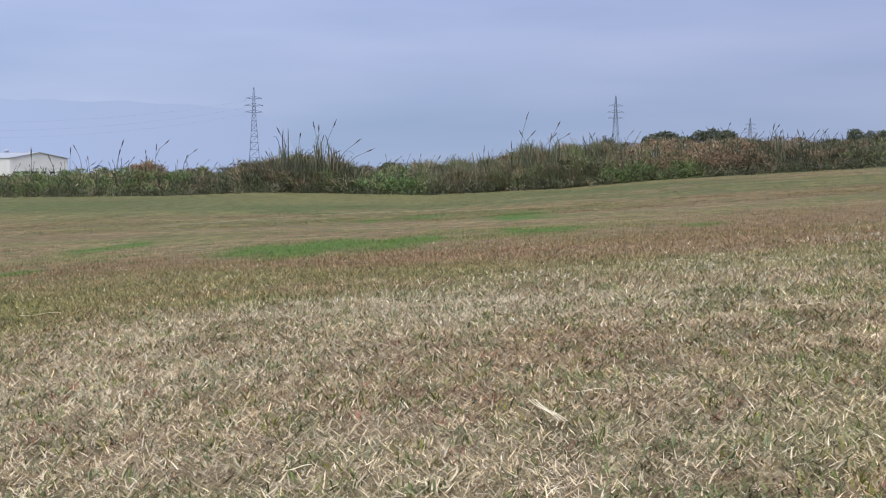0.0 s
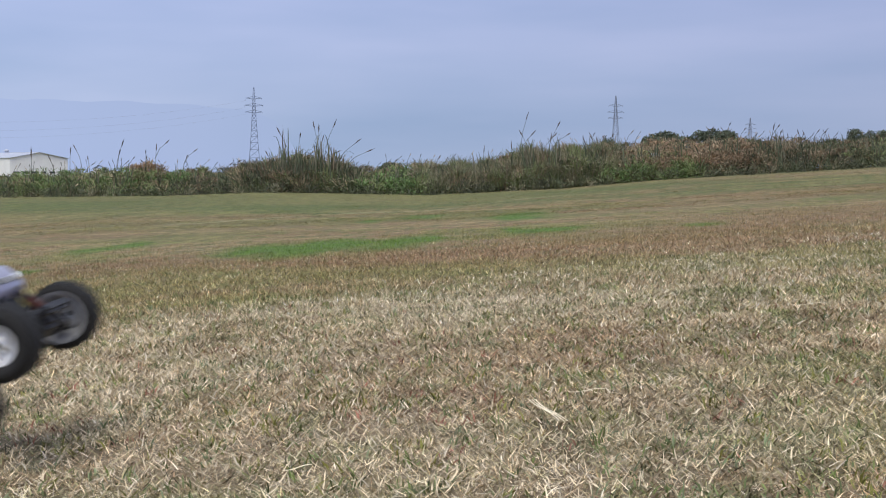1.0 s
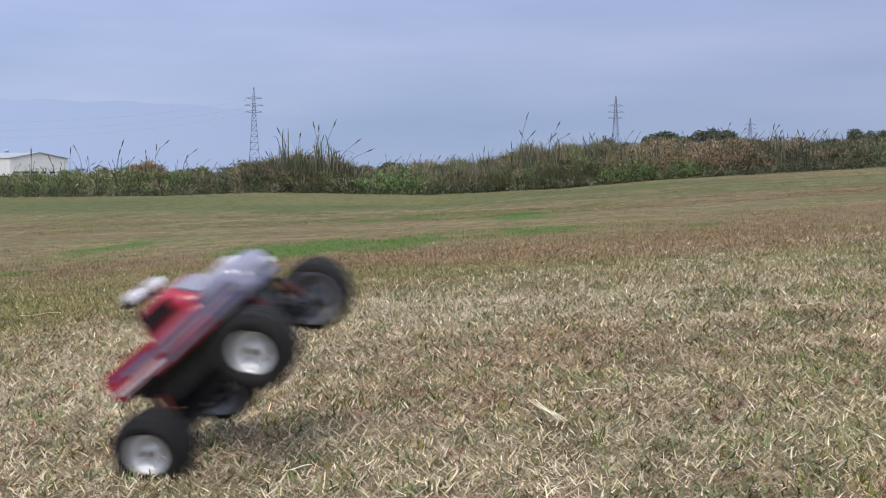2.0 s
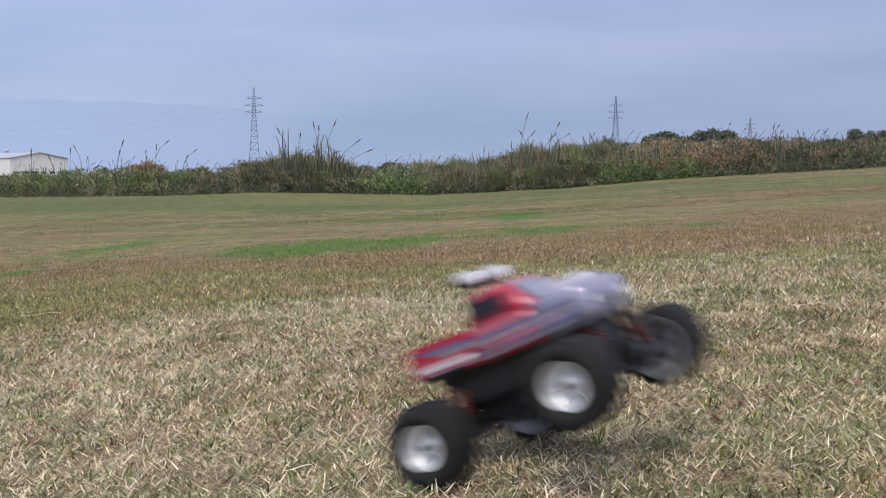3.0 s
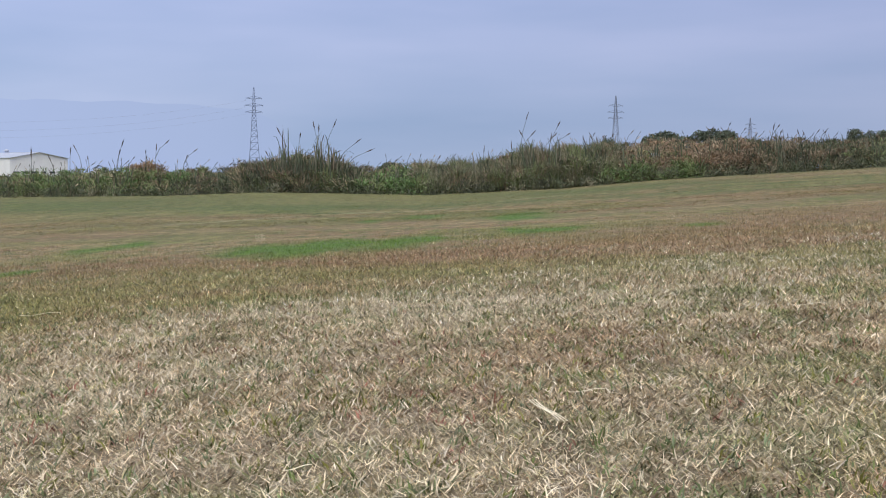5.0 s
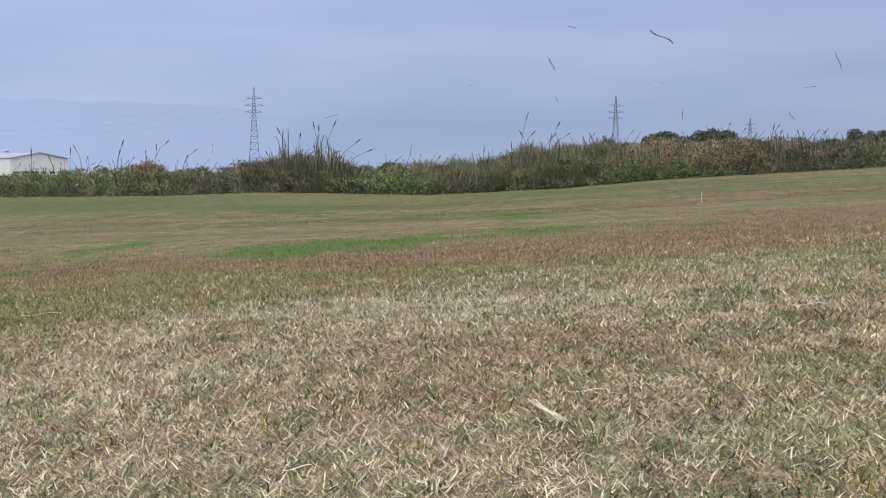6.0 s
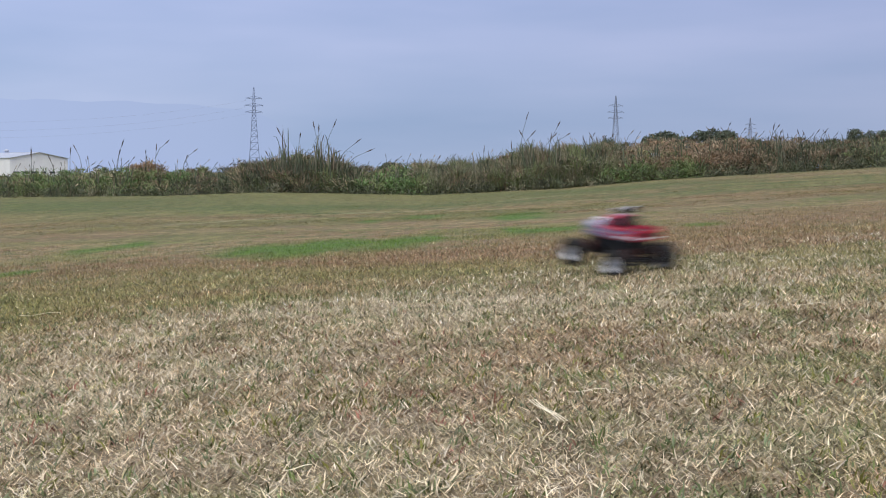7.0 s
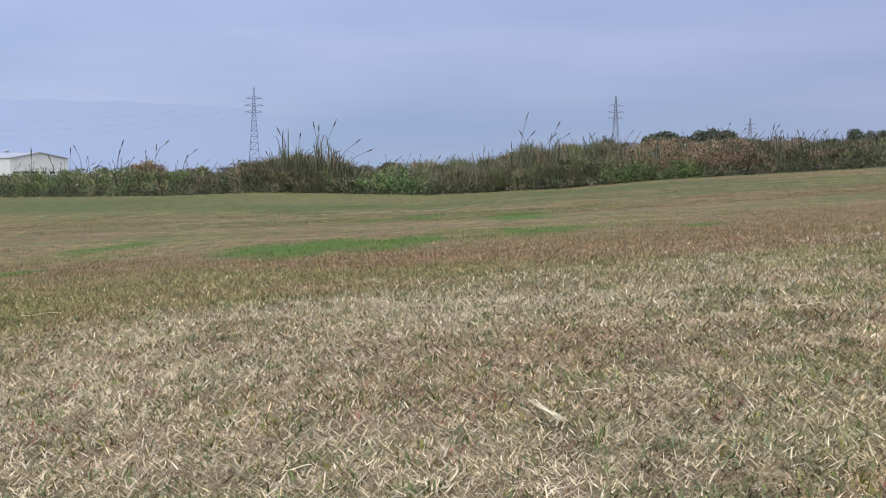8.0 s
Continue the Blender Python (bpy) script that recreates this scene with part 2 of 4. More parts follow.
patch(-0.4, 2.2, 1.2, 0.6, PALE, 0.42)
patch(-0.2, 2.9, 1.2, 0.4, RUSSET, 0.2)
patch(0.5, 2.7, 0.4, 0.25, RUSSET, 0.3)
patch(1.21, 4.92, 0.24, 0.24, GREEN, 0.65)
patch(1.5, 4.8, 0.30, 0.22, GREEN, 0.45)
patch(1.0, 4.3, 0.30, 0.16, GREEN, 0.2)
patch(0.45, 2.35, 0.30, 0.22, GREEN, 0.22)
patch(0.62, 2.3, 0.5, 0.5, PALE, 0.25)
patch(0.9, 3.2, 0.6, 0.9, PALE, 0.2)
patch(-0.55, 2.0, 0.12, 0.06, GREEN, 0.5)
patch(-0.25, 2.3, 0.10, 0.06, GREEN, 0.4)
patch(-0.9, 3.6, 0.9, 0.9, PALE, 0.34)
patch(0.54, 3.8, 0.22, 0.36, RUSSET, 0.55)
patch(0.14, 3.4, 0.45, 0.30, RUSSET, 0.35)
patch(-0.75, 3.9, 0.8, 0.5, RUSSET, 0.22)
patch(-1.80, 10.95, 0.30, 0.75, LUSH, 1.0)        # clover
patch(-1.38, 10.95, 0.38, 0.90, LUSH, 1.0)
patch(-0.94, 11.3, 0.38, 0.85, LUSH, 1.0)
patch(-0.45, 11.3, 0.37, 1.05, LUSH, 0.95)
patch(-0.13, 11.6, 0.17, 0.7, LUSH, 0.8)
patch(0.72, 12.45, 0.13, 0.62, LUSH, 1.0)
patch(1.00, 11.95, 0.42, 0.45, LUSH, 1.0)
patch(0.98, 15.7, 0.46, 0.72, LUSH, 1.0)
patch(1.25, 16.9, 0.34, 0.6, LUSH, 0.8)
patch(-1.05, 17.1, 0.22, 0.55, LUSH, 0.9)
patch(-0.25, 18.0, 0.36, 0.6, LUSH, 0.8)
patch(-3.50, 13.4, 0.20, 0.45, LUSH, 0.95)
patch(-3.81, 12.6, 0.20, 0.50, LUSH, 0.85)
patch(-3.60, 13.0, 0.45, 0.40, LUSH, 0.5)
patch(-3.45, 9.6, 0.24, 0.34, LUSH, 0.85)
patch(2.41, 11.1, 0.24, 0.30, LUSH, 0.8)
patch(5.05, 15.5, 0.50, 0.5, LUSH, 0.5)
patch(3.2, 14.0, 0.3, 0.4, LUSH, 0.4)


def turf_colour(x, y):
    """Straw, russet and green of the mown field at each point."""
    x, y = np.asarray(x, float), np.asarray(y, float)
    c = np.empty((len(x), 3))
    c[:] = TAN
    u, v = x - 0.25 * y, y + 0.25 * x
    streak = layered(u * 0.35 + 3, v * 0.8, 5)[:, None]
    c = c + (np.array(RUSSET) - c) * np.clip((streak - 0.48) * 3.5, 0, 0.75)
    streak = layered(u * 0.45 - 9, v * 0.7 + 4, 15)[:, None]
    c = c + (np.array(OLIVE) - c) * np.clip((streak - 0.46) * 4.5, 0, 0.85)
    streak = layered(u * 0.2 + 40, v * 0.55, 25)[:, None]
    c = c + (np.array(GREEN) - c) * np.clip((streak - 0.58) * 5.0, 0, 0.7) * np.clip((y - 8) / 8, 0, 1)[:, None]
    streak = layered(u * 0.10 + 7, v * 1.5, 75)[:, None]
    c = c * (1 + (streak - 0.5) * 1.0 * np.clip((y - 9) / 10, 0, 1)[:, None])
    # olive sward below the weeds on the low side, and the pale edge of the mown strips
    low = np.clip((y - 19.5 - 0.25 * np.clip(x, -4, 6)) / 4.0, 0, 1) * np.clip((5.5 - x) / 5.0, 0, 1) * (0.35 + 0.6 * layered(u * 0.4, v * 0.9, 95))
    c = c + (np.array(OLIVE) - c) * np.clip(low, 0, 1)[:, None]
    away = np.abs(y - np.interp(x, (-3.7, -2.6, -1.6, 0.0, 1.3, 2.7), (18.0, 19.2, 20.2, 20.9, 24.1, 26.0)))
    track = 0.5 * np.exp(-(away / 0.24) ** 2) * ((x > -4.2) & (x < 2.9))
    c = c + (np.array(PALE) - c) * track[:, None]
    tuft = layered(x * 5, y * 3, 65)[:, None]
    c = c * (0.78 + 0.44 * tuft)
    sprout = layered(x * 13 + 50, y * 8, 85)[:, None]
    c = c + (np.array((0.15, 0.21, 0.06)) - c) * np.clip((sprout - 0.565) * 9, 0, 0.8)
    wob = layered(x * 1.6, y * 0.9, 31) - 0.5 + 0.6 * (layered(x * 5, y * 2.5, 41) - 0.5)
    for px, py, rx, ry, colour, amount in PATCHES:
        d = ((x - px) / rx) ** 2 + ((y - py) / (ry * (1.2 if colour is LUSH else 1.0))) ** 2
        edge = np.exp(-np.clip(d * np.clip(1 + 2.6 * wob, 0.55, 4), 0, 30) ** 1.6) if colour is LUSH else np.exp(-np.clip(d * np.clip(1 + 1.2 * wob, 0.4, 3), 0, 30))
        c = c + (np.array(colour) - c) * (amount * edge)[:, None]
    # the sward's colour goes darker and greener far off
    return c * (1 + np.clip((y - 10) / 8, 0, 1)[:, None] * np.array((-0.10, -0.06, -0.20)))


def build_ground():
    ys = np.concatenate([-np.geomspace(4600, 6.5, 20), np.arange(-6, 1.6, 0.4), np.arange(1.6, 8, 0.08), np.arange(8, 20, 0.11), np.arange(20, 40, 0.25), np.geomspace(40, 4600, 40)])
    us = np.concatenate([-np.geomspace(4600, 14, 24), np.arange(-13.5, 13.6, 0.11), np.geomspace(14, 4600, 24)])
    X, Y = np.meshgrid(us, ys)
    x, y = X.ravel(), Y.ravel()
    z = ground_z(x, y) + 0.012 * (layered(x * 2, y * 2, 50) - 0.5)
    n, k = len(us), len(ys)
    i = (np.arange(k - 1)[:, None] * n + np.arange(n - 1)[None, :]).ravel()
    faces = np.stack([i, i + 1, i + n + 1, i + n], 1)
    # shade of the gaps between blades put into the ground's colour, deepest near by
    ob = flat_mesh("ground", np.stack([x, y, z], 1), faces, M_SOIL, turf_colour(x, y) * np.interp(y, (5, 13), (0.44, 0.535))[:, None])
    smooth(ob)
    return tagged(ob, "mown dry grass field with russet and green patches", "ground", kind="structure")


def blades(name, rng, x, y, length, width, lean, colours, two=True, base=-0.004, material=None, bent=(0.1, 0.7)):
    """Bent blades rooted at (x, y); lean is the tilt from upright in radians."""
    n = len(x)
    z = ground_z(x, y) + base
    a = rng.uniform(0, 2 * np.pi, n)
    dx, dy = np.cos(a), np.sin(a)
    turn = rng.uniform(0, 2 * np.pi, n)
    sx, sy = np.cos(turn), np.sin(turn)
    bend = rng.uniform(bent[0], bent[1], n)
    p0 = np.stack([x, y, z], 1)
    m1 = np.stack([dx * np.sin(lean), dy * np.sin(lean), np.cos(lean)], 1)
    l2 = np.clip(lean + bend, 0, 1.75)
    m2 = np.stack([dx * np.sin(l2), dy * np.sin(l2), np.cos(l2)], 1)
    p1 = p0 + m1 * (length * 0.55)[:, None]
    p2 = p1 + m2 * (length * 0.45)[:, None]
    s = np.stack([sx, sy, np.zeros(n)], 1) * (width / 2)[:, None]
    if two:
        v = np.stack([p0 - s, p0 + s, p1 + s * 0.9, p1 - s * 0.9, p2 + s * 0.15, p2 - s * 0.15], 1).reshape(-1, 3)
        i = np.arange(n) * 6
        f = np.concatenate([np.stack([i, i + 1, i + 2, i + 3], 1), np.stack([i + 3, i + 2, i + 4, i + 5], 1)])
        c = np.repeat(colours, 6, 0)
    else:
        v = np.stack([p0 - s, p0 + s, p2 + s * 0.3, p2 - s * 0.3], 1).reshape(-1, 3)
        i = np.arange(n) * 4
        f = np.stack([i, i + 1, i + 2, i + 3], 1)
        c = np.repeat(colours, 4, 0)
    return flat_mesh(name, v, f, material or M_BLADE, c)


def scatter(rng, n, y0, y1, power=1.0, side=0.42, margin=0.25):
    y = y0 + (y1 - y0) * rng.uniform(0, 1, n) ** power
    x = rng.uniform(-1, 1, n) * (side * y + margin) * (1 + 0.7 * np.clip(rng.normal(-1.2, 1, n), 0, 2))
    return x, y


def blade_mix(rng, x, y, straw):
    """Each blade takes the field's colour, or dead straw, or stays green."""
    c = turf_colour(x, y)
    n = len(x)
    pick = rng.uniform(0, 1, n)
    lush = np.clip((c[:, 1] - c[:, 0]) * 12 + 0.25, 0, 1)
    bleach = np.clip((c[:, 2] - 0.13) / 0.14, 0.12, 1.0)
    # lit and bleached to different degrees, in small clumps and blade by blade
    clump = layered(x * 22, y * 13, 105) - 0.5
    near = np.clip((9 - y) / 4, 0, 1)
    c = c * np.exp(near * (rng.normal(0, 0.24, n) + 0.025 + 1.6 * clump))[:, None]
    red = (pick > 0.46) & (pick < 0.55) & (y < 9)
    c[red] = c[red] * 0.45 + np.array((0.42, 0.255, 0.15)) * 0.55
    straw = straw * np.clip(1 + 3.0 * clump, 0.3, 1.9)
    dead = pick < straw * (1 - lush) * bleach * 1.5
    c[dead] = c[dead] * 0.2 + np.array((0.74, 0.635, 0.455)) * 0.8
    green = pick > 0.84
    c[green] = c[green] * 0.45 + np.array((0.16, 0.20, 0.070)) * 0.55
    dark = (pick > 0.55) & (pick < 0.72)
    c[dark] *= np.where(y[dark] < 8, 0.42, 0.7)[:, None]
    # the far sward is coloured darker and greener than the trampled straw near by
    far = np.clip((y - 7) / 10, 0, 1)[:, None]
    return c * (1 - far) + c * np.array((0.80, 0.84, 0.76)) * far


def build_grass():
    rng = np.random.default_rng(4)
    # near sward: short leaves under loose cut straw
    x, y = scatter(rng, 230000, 1.7, 6.6, 0.9)
    t = rng.uniform(0, 1, len(x))
    g = blades("mown_grass", rng, x, y, 0.012 + 0.018 * t, rng.uniform(0.0019, 0.0036, len(x)), rng.uniform(0.3, 1.35, len(x)), blade_mix(rng, x, y, 0.20), two=False)
    tagged(g, "short mown grass, half dry, straw and green blades", "grass", kind="stuff")
    # cut straw: short flat pieces that lie and lean every way
    x, y = scatter(rng, 130000, 1.7, 5.2, 0.85)
    t = rng.uniform(0, 1, len(x)) ** 1.6
    g = blades("cut_straw", rng, x, y, 0.010 + 0.026 * t, rng.uniform(0.0019, 0.0038, len(x)), rng.uniform(0.8, 1.55, len(x)),
               blade_mix(rng, x, y, 0.46), base=0.008, bent=(-0.15, 0.35))
    tagged(g, "loose bleached cut straw lying on the mown grass", "straw", kind="stuff")
    x, y = scatter(rng, 75000, 4.0, 9.5, 1.2)
    t = rng.uniform(0, 1, len(x))
    tone = np.clip(blade_mix(rng, x, y, 0.46) * np.exp(rng.normal(-0.03, 0.32, len(x)))[:, None], 0, 0.88)
    g = blades("cut_straw", rng, x, y, 0.010 + 0.022 * t, rng.uniform(0.0026, 0.0058, len(x)), rng.uniform(0.5, 1.5, len(x)), tone, two=False, base=0.010, bent=(-0.1, 0.3))
    tagged(g, "bleached straw stubble standing out of the mown grass", "straw", kind="stuff")
    # single long pale straws where the straw lies thickest
    x, y = scatter(rng, 30000, 1.8, 8.2, 0.95)
    thick = np.clip(0.55 + 3.0 * (layered(x * 2.5, y * 1.3, 135) - 0.5), 0.12, 1) * np.where(y < 3.2, 0.55, 1.0)
    keep = (y < 6.2 + 0.70 * x + 1.2 * (layered(x * 1.5, y, 145) - 0.5)) & (rng.uniform(0, 1, len(x)) < thick)
    x, y = x[keep], y[keep]
    tone = np.array((0.83, 0.735, 0.575)) * rng.uniform(0.68, 1.02, len(x))[:, None]
    g = blades("cut_straw", rng, x, y, rng.uniform(0.014, 0.036, len(x)), rng.uniform(0.0024, 0.0046, len(x)) * np.clip(0.5 + 0.12 * y, 0.7, 1.15), rng.uniform(0.7, 1.52, len(x)), tone, base=0.012, bent=(-0.2, 0.4))
    tagged(g, "long bleached straws scattered over the stubble", "straw", kind="stuff")
    # green and reddish shoots that come through the straw, in small tufts
    n = 1700
    tx, ty = scatter(rng, n, 1.7, 6.0, 0.9)
    k = np.repeat(np.arange(n), 9)
    x, y = tx[k] + rng.normal(0, 0.016, len(k)), ty[k] + rng.normal(0, 0.020, len(k))
    pal = np.array(((0.160, 0.205, 0.080), (0.190, 0.235, 0.125), (0.215, 0.215, 0.050), (0.165, 0.215, 0.065), (0.33, 0.150, 0.105)))
    tone = pal[rng.choice(5, n, p=(0.28, 0.20, 0.22, 0.20, 0.10))][k] * rng.uniform(0.75, 1.3, n)[k][:, None]
    g = blades("mown_grass", rng, x, y, rng.uniform(0.014, 0.036, len(k)), rng.uniform(0.0026, 0.0052, len(k)), rng.uniform(0.2, 1.3, len(k)), tone, base=0.006)
    tagged(g, "small green and reddish shoots among cut straw", "grass", kind="stuff")
    x, y = scatter(rng, 370000, 5.4, 20.0, 1.15)
    t = rng.uniform(0, 1, len(x))
    g = blades("mown_grass", rng, x, y, (0.014 + 0.022 * t) * np.clip(1.9 - y / 10, 0.4, 1), rng.uniform(0.0032, 0.0062, len(x)), rng.uniform(0.1, 1.2, len(x)), blade_mix(rng, x, y, 0.13), two=False)
    tagged(g, "short mown grass with russet and clover patches", "grass", kind="stuff")


def build_far_grass():
    rng = np.random.default_rng(9)
    x, y = scatter(rng, 150000, 16.5, 31.6, 1.1)
    t = rng.uniform(0, 1, len(x))
    g = blades("mown_grass", rng, x, y, 0.012 + 0.016 * t, rng.uniform(0.008, 0.016, len(x)), rng.uniform(0.6, 1.4, len(x)), turf_colour(x, y) * 0.66, two=False, material=M_SWARD)
    tagged(g, "short olive and tan mown grass below the weeds", "grass", kind="stuff")


build_ground()
build_grass()
build_far_grass()


# ---------------------------------------------------------------- weeds along the field's edge
def at_edge(column, row, depth):
    """The point that is seen at that column and row at that depth."""
    th = math.atan(136 / 2100)
    u, v = (column - 784) / 2100, -(row - 441) / 2100
    w = Vector((u, math.cos(th) + v * math.sin(th), -math.sin(th) + v * math.cos(th)))
    return Vector((0, 0, EYE_Z)) + w * (depth / w.y)


TOP_C = (-150, 0, 100, 200, 260, 300, 400, 450, 500, 560, 600, 640, 700, 760, 850, 900, 960, 1000, 1050, 1100, 1150, 1200, 1300, 1400, 1500, 1720)
TOP_R = (312, 311, 304, 302, 296, 303, 302, 294, 281, 281, 290, 302, 289, 294, 288, 279, 263, 267, 256, 257, 246, 249, 245, 249, 246, 241)


def weed_bank(name, label, c0, c1, count, colours, leaf=(0.06, 0.20), width=(0.009, 0.026), low=0.0, high=1.0, upright=0.2, seed=1, depth=(32.4, 35.6), broad=0.0, per=55,
              spread=0.16, lift=0):
    """Leaves and stems in tufts, packed into a stretch of the overgrown bank, from a fraction low to high of its height."""
    rng = np.random.default_rng(seed)
    count = int(count * 1.75)
    tufts = max(8, count // per)
    ty = rng.uniform(depth[0], depth[1], tufts)
    tc = rng.uniform(c0, c1, tufts)
    tx = (tc - 784) / 2100 * ty
    rows = np.interp(tc, TOP_C, TOP_R) + 3 - lift + 18 * (value_noise(tc / 24.0, ty * 0.7, 3) - 0.5) + 20 * (value_noise(tc / 8.0, ty * 1.5, 8) - 0.5)
    # the bank's height is that of its crest, lower towards its front
    crest = EYE_Z - (rows - 305) / 2100 * 33.5
    tg = ground_z(tx, ty)
    front = np.clip((ty - depth[0]) / 1.4, 0, 1)
    th = np.maximum(crest - tg, 0.15) * (0.55 + 0.45 * front)
    tz = th * rng.uniform(low, high, tufts) ** 0.8
    rad = spread * rng.uniform(0.6, 1.5, tufts)
    tone = rng.uniform(0.84, 1.18, tufts)
    pal = np.array([c for c, k in colours])
    wt = np.array([k for c, k in colours], float)
    tcol = rng.choice(len(pal), tufts, p=wt / wt.sum())
    lean_x = rng.normal(0, 0.35, tufts)
    k = rng.integers(0, tufts, count)
    d = rng.normal(0, 1, (count, 3)) * (1, 1, 0.85)
    L = rng.uniform(leaf[0], leaf[1], count)
    p0 = np.stack([tx[k], ty[k], tg[k] + tz[k]], 1) + d * rad[k][:, None] * 0.55
    p0[:, 2] = np.clip(p0[:, 2], tg[k], tg[k] + np.maximum(th[k] - L * 0.5, 0.02))
    out = d * (1 - upright) + np.stack([lean_x[k], np.zeros(count), np.full(count, 0.5 + 2.2 * upright)], 1)
    out /= np.linalg.norm(out, axis=1)[:, None]
    sag = rng.uniform(0.1, 1.1, count)
    out2 = out + np.stack([out[:, 0] * 0.5 + rng.normal(0, 0.25, count), out[:, 1] * 0.5, -sag], 1)
    out2 /= np.linalg.norm(out2, axis=1)[:, None]
    t = rng.uniform(0, 2 * np.pi, count)
    s = np.stack([np.cos(t), 0.5 * np.sin(t), 0.6 * np.sin(t * 2)], 1) * (rng.uniform(width[0], width[1], count) / 2)[:, None]
    p1 = p0 + out * (L * 0.55)[:, None]
    p2 = p1 + out2 * (L * 0.5)[:, None]
    v = np.stack([p0 - s * 0.5, p0 + s * 0.5, p1 + s * (1 + broad), p1 - s * (1 + broad), p2 + s * 0.15, p2 - s * 0.15], 1).reshape(-1, 3)
    i = np.arange(count) * 6
    f = np.concatenate([np.stack([i, i + 1, i + 2, i + 3], 1), np.stack([i + 3, i + 2, i + 4, i + 5], 1)])
    own = rng.uniform(0, 1, count) < 0.25
    idx = np.where(own, rng.choice(len(pal), count, p=wt / wt.sum()), tcol[k])
    col = pal[idx] * tone[k][:, None]
    ob = flat_mesh(name, v, f, M_WEED, np.repeat(col, 6, 0))
    return tagged(ob, label, "weeds", kind="stuff")


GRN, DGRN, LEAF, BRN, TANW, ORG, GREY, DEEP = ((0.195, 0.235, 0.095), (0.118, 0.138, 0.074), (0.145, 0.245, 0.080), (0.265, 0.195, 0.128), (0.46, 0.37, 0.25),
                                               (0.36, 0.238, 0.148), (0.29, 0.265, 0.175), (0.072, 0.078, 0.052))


def build_weeds():
    weed_bank("weed_bank", "low green weeds and vines along the field edge", -90, 340, 15000, ((DGRN, 2), (GRN, 5), (LEAF, 4.5), (TANW, 0.9), (BRN, 1.2)), seed=1, broad=0.1, upright=0.25)
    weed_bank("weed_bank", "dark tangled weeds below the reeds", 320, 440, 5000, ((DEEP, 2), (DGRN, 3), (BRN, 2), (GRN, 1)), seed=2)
    weed_bank("weed_bank", "withered and green weeds round the tall reeds", 420, 640, 11000, ((DGRN, 3), (GRN, 2), (BRN, 4), (TANW, 1), (DEEP, 1)), leaf=(0.12, 0.4), seed=3, upright=0.35)
    weed_bank("weed_bank", "leafy green creeper at the foot of the reeds", 590, 760, 6000, ((GRN, 3), (LEAF, 4), (DGRN, 3)), high=0.7, seed=4, upright=0.2, broad=0.6, depth=(32.2, 34.5))
    weed_bank("weed_bank", "brownish weeds behind a low green creeper", 620, 790, 4500, ((BRN, 3), (DGRN, 3), (GRN, 2), (TANW, 1)), low=0.3, seed=5, depth=(33.6, 36))
    weed_bank("weed_bank", "tall fine grey-green grass on the field edge", 740, 1090, 17000, ((DGRN, 3), (GRN, 3), (GREY, 4), (BRN, 1)), leaf=(0.2, 0.5), width=(0.010, 0.024), seed=6,
              upright=0.62, high=0.85)
    weed_bank("weed_bank", "dark brown weeds topped with seed heads", 860, 1130, 8000, ((DGRN, 3), (BRN, 3), (GREY, 2), (TANW, 0.5)), low=0.4, seed=7)
    weed_bank("weed_bank", "withered rust-brown weeds on the bank", 1070, 1360, 15000, ((DGRN, 2), (BRN, 5), (ORG, 3), (TANW, 1), (GRN, 1.5)), seed=8)
    weed_bank("weed_bank", "fresh green weeds below withered ones", 1060, 1240, 4000, ((GRN, 3), (LEAF, 4), (DGRN, 2)), high=0.4, seed=9, depth=(32.1, 33.2), broad=0.3)
    weed_bank("weed_bank", "dark olive and brown weeds on the bank", 1320, 1530, 12000, ((DEEP, 2), (DGRN, 3), (BRN, 4), (GREY, 1)), seed=10, upright=0.4)
    weed_bank("weed_bank", "dark green weeds on the bank", 1490, 1680, 7000, ((DEEP, 1), (DGRN, 3), (GRN, 3), (BRN, 1)), seed=11)
    weed_bank("weed_bank", "reddish withered seed heads above green weeds", 236, 288, 620, ((ORG, 2), (BRN, 4), (TANW, 1)), low=0.62, lift=17, seed=14, upright=0.5, depth=(33.2, 34.4))
    weed_bank("weed_bank", "orange-brown withered leaves high on the bank", 1225, 1345, 2600, ((ORG, 4), (TANW, 2), (BRN, 3)), low=0.45, seed=15, depth=(32.5, 33.8))
    # two dark fills: the shade inside and below the bank, put into leaf colour
    weed_bank("weed_bank", "undergrowth inside the weed bank, its shade put into dark colours", -90, 1680, 14000, ((DEEP, 3), (DGRN, 3), (BRN, 1)), leaf=(0.1, 0.3), width=(0.02, 0.05), high=0.8, seed=13, depth=(34.5, 36.4))
    weed_bank("weed_bank", "matted grass at the foot of the weeds, shade put into dark colours", -90, 1680, 9000, ((DEEP, 2), (DGRN, 3), (GREY, 0.5)), leaf=(0.06, 0.2), high=0.12, seed=12, depth=(31.9, 32.8))


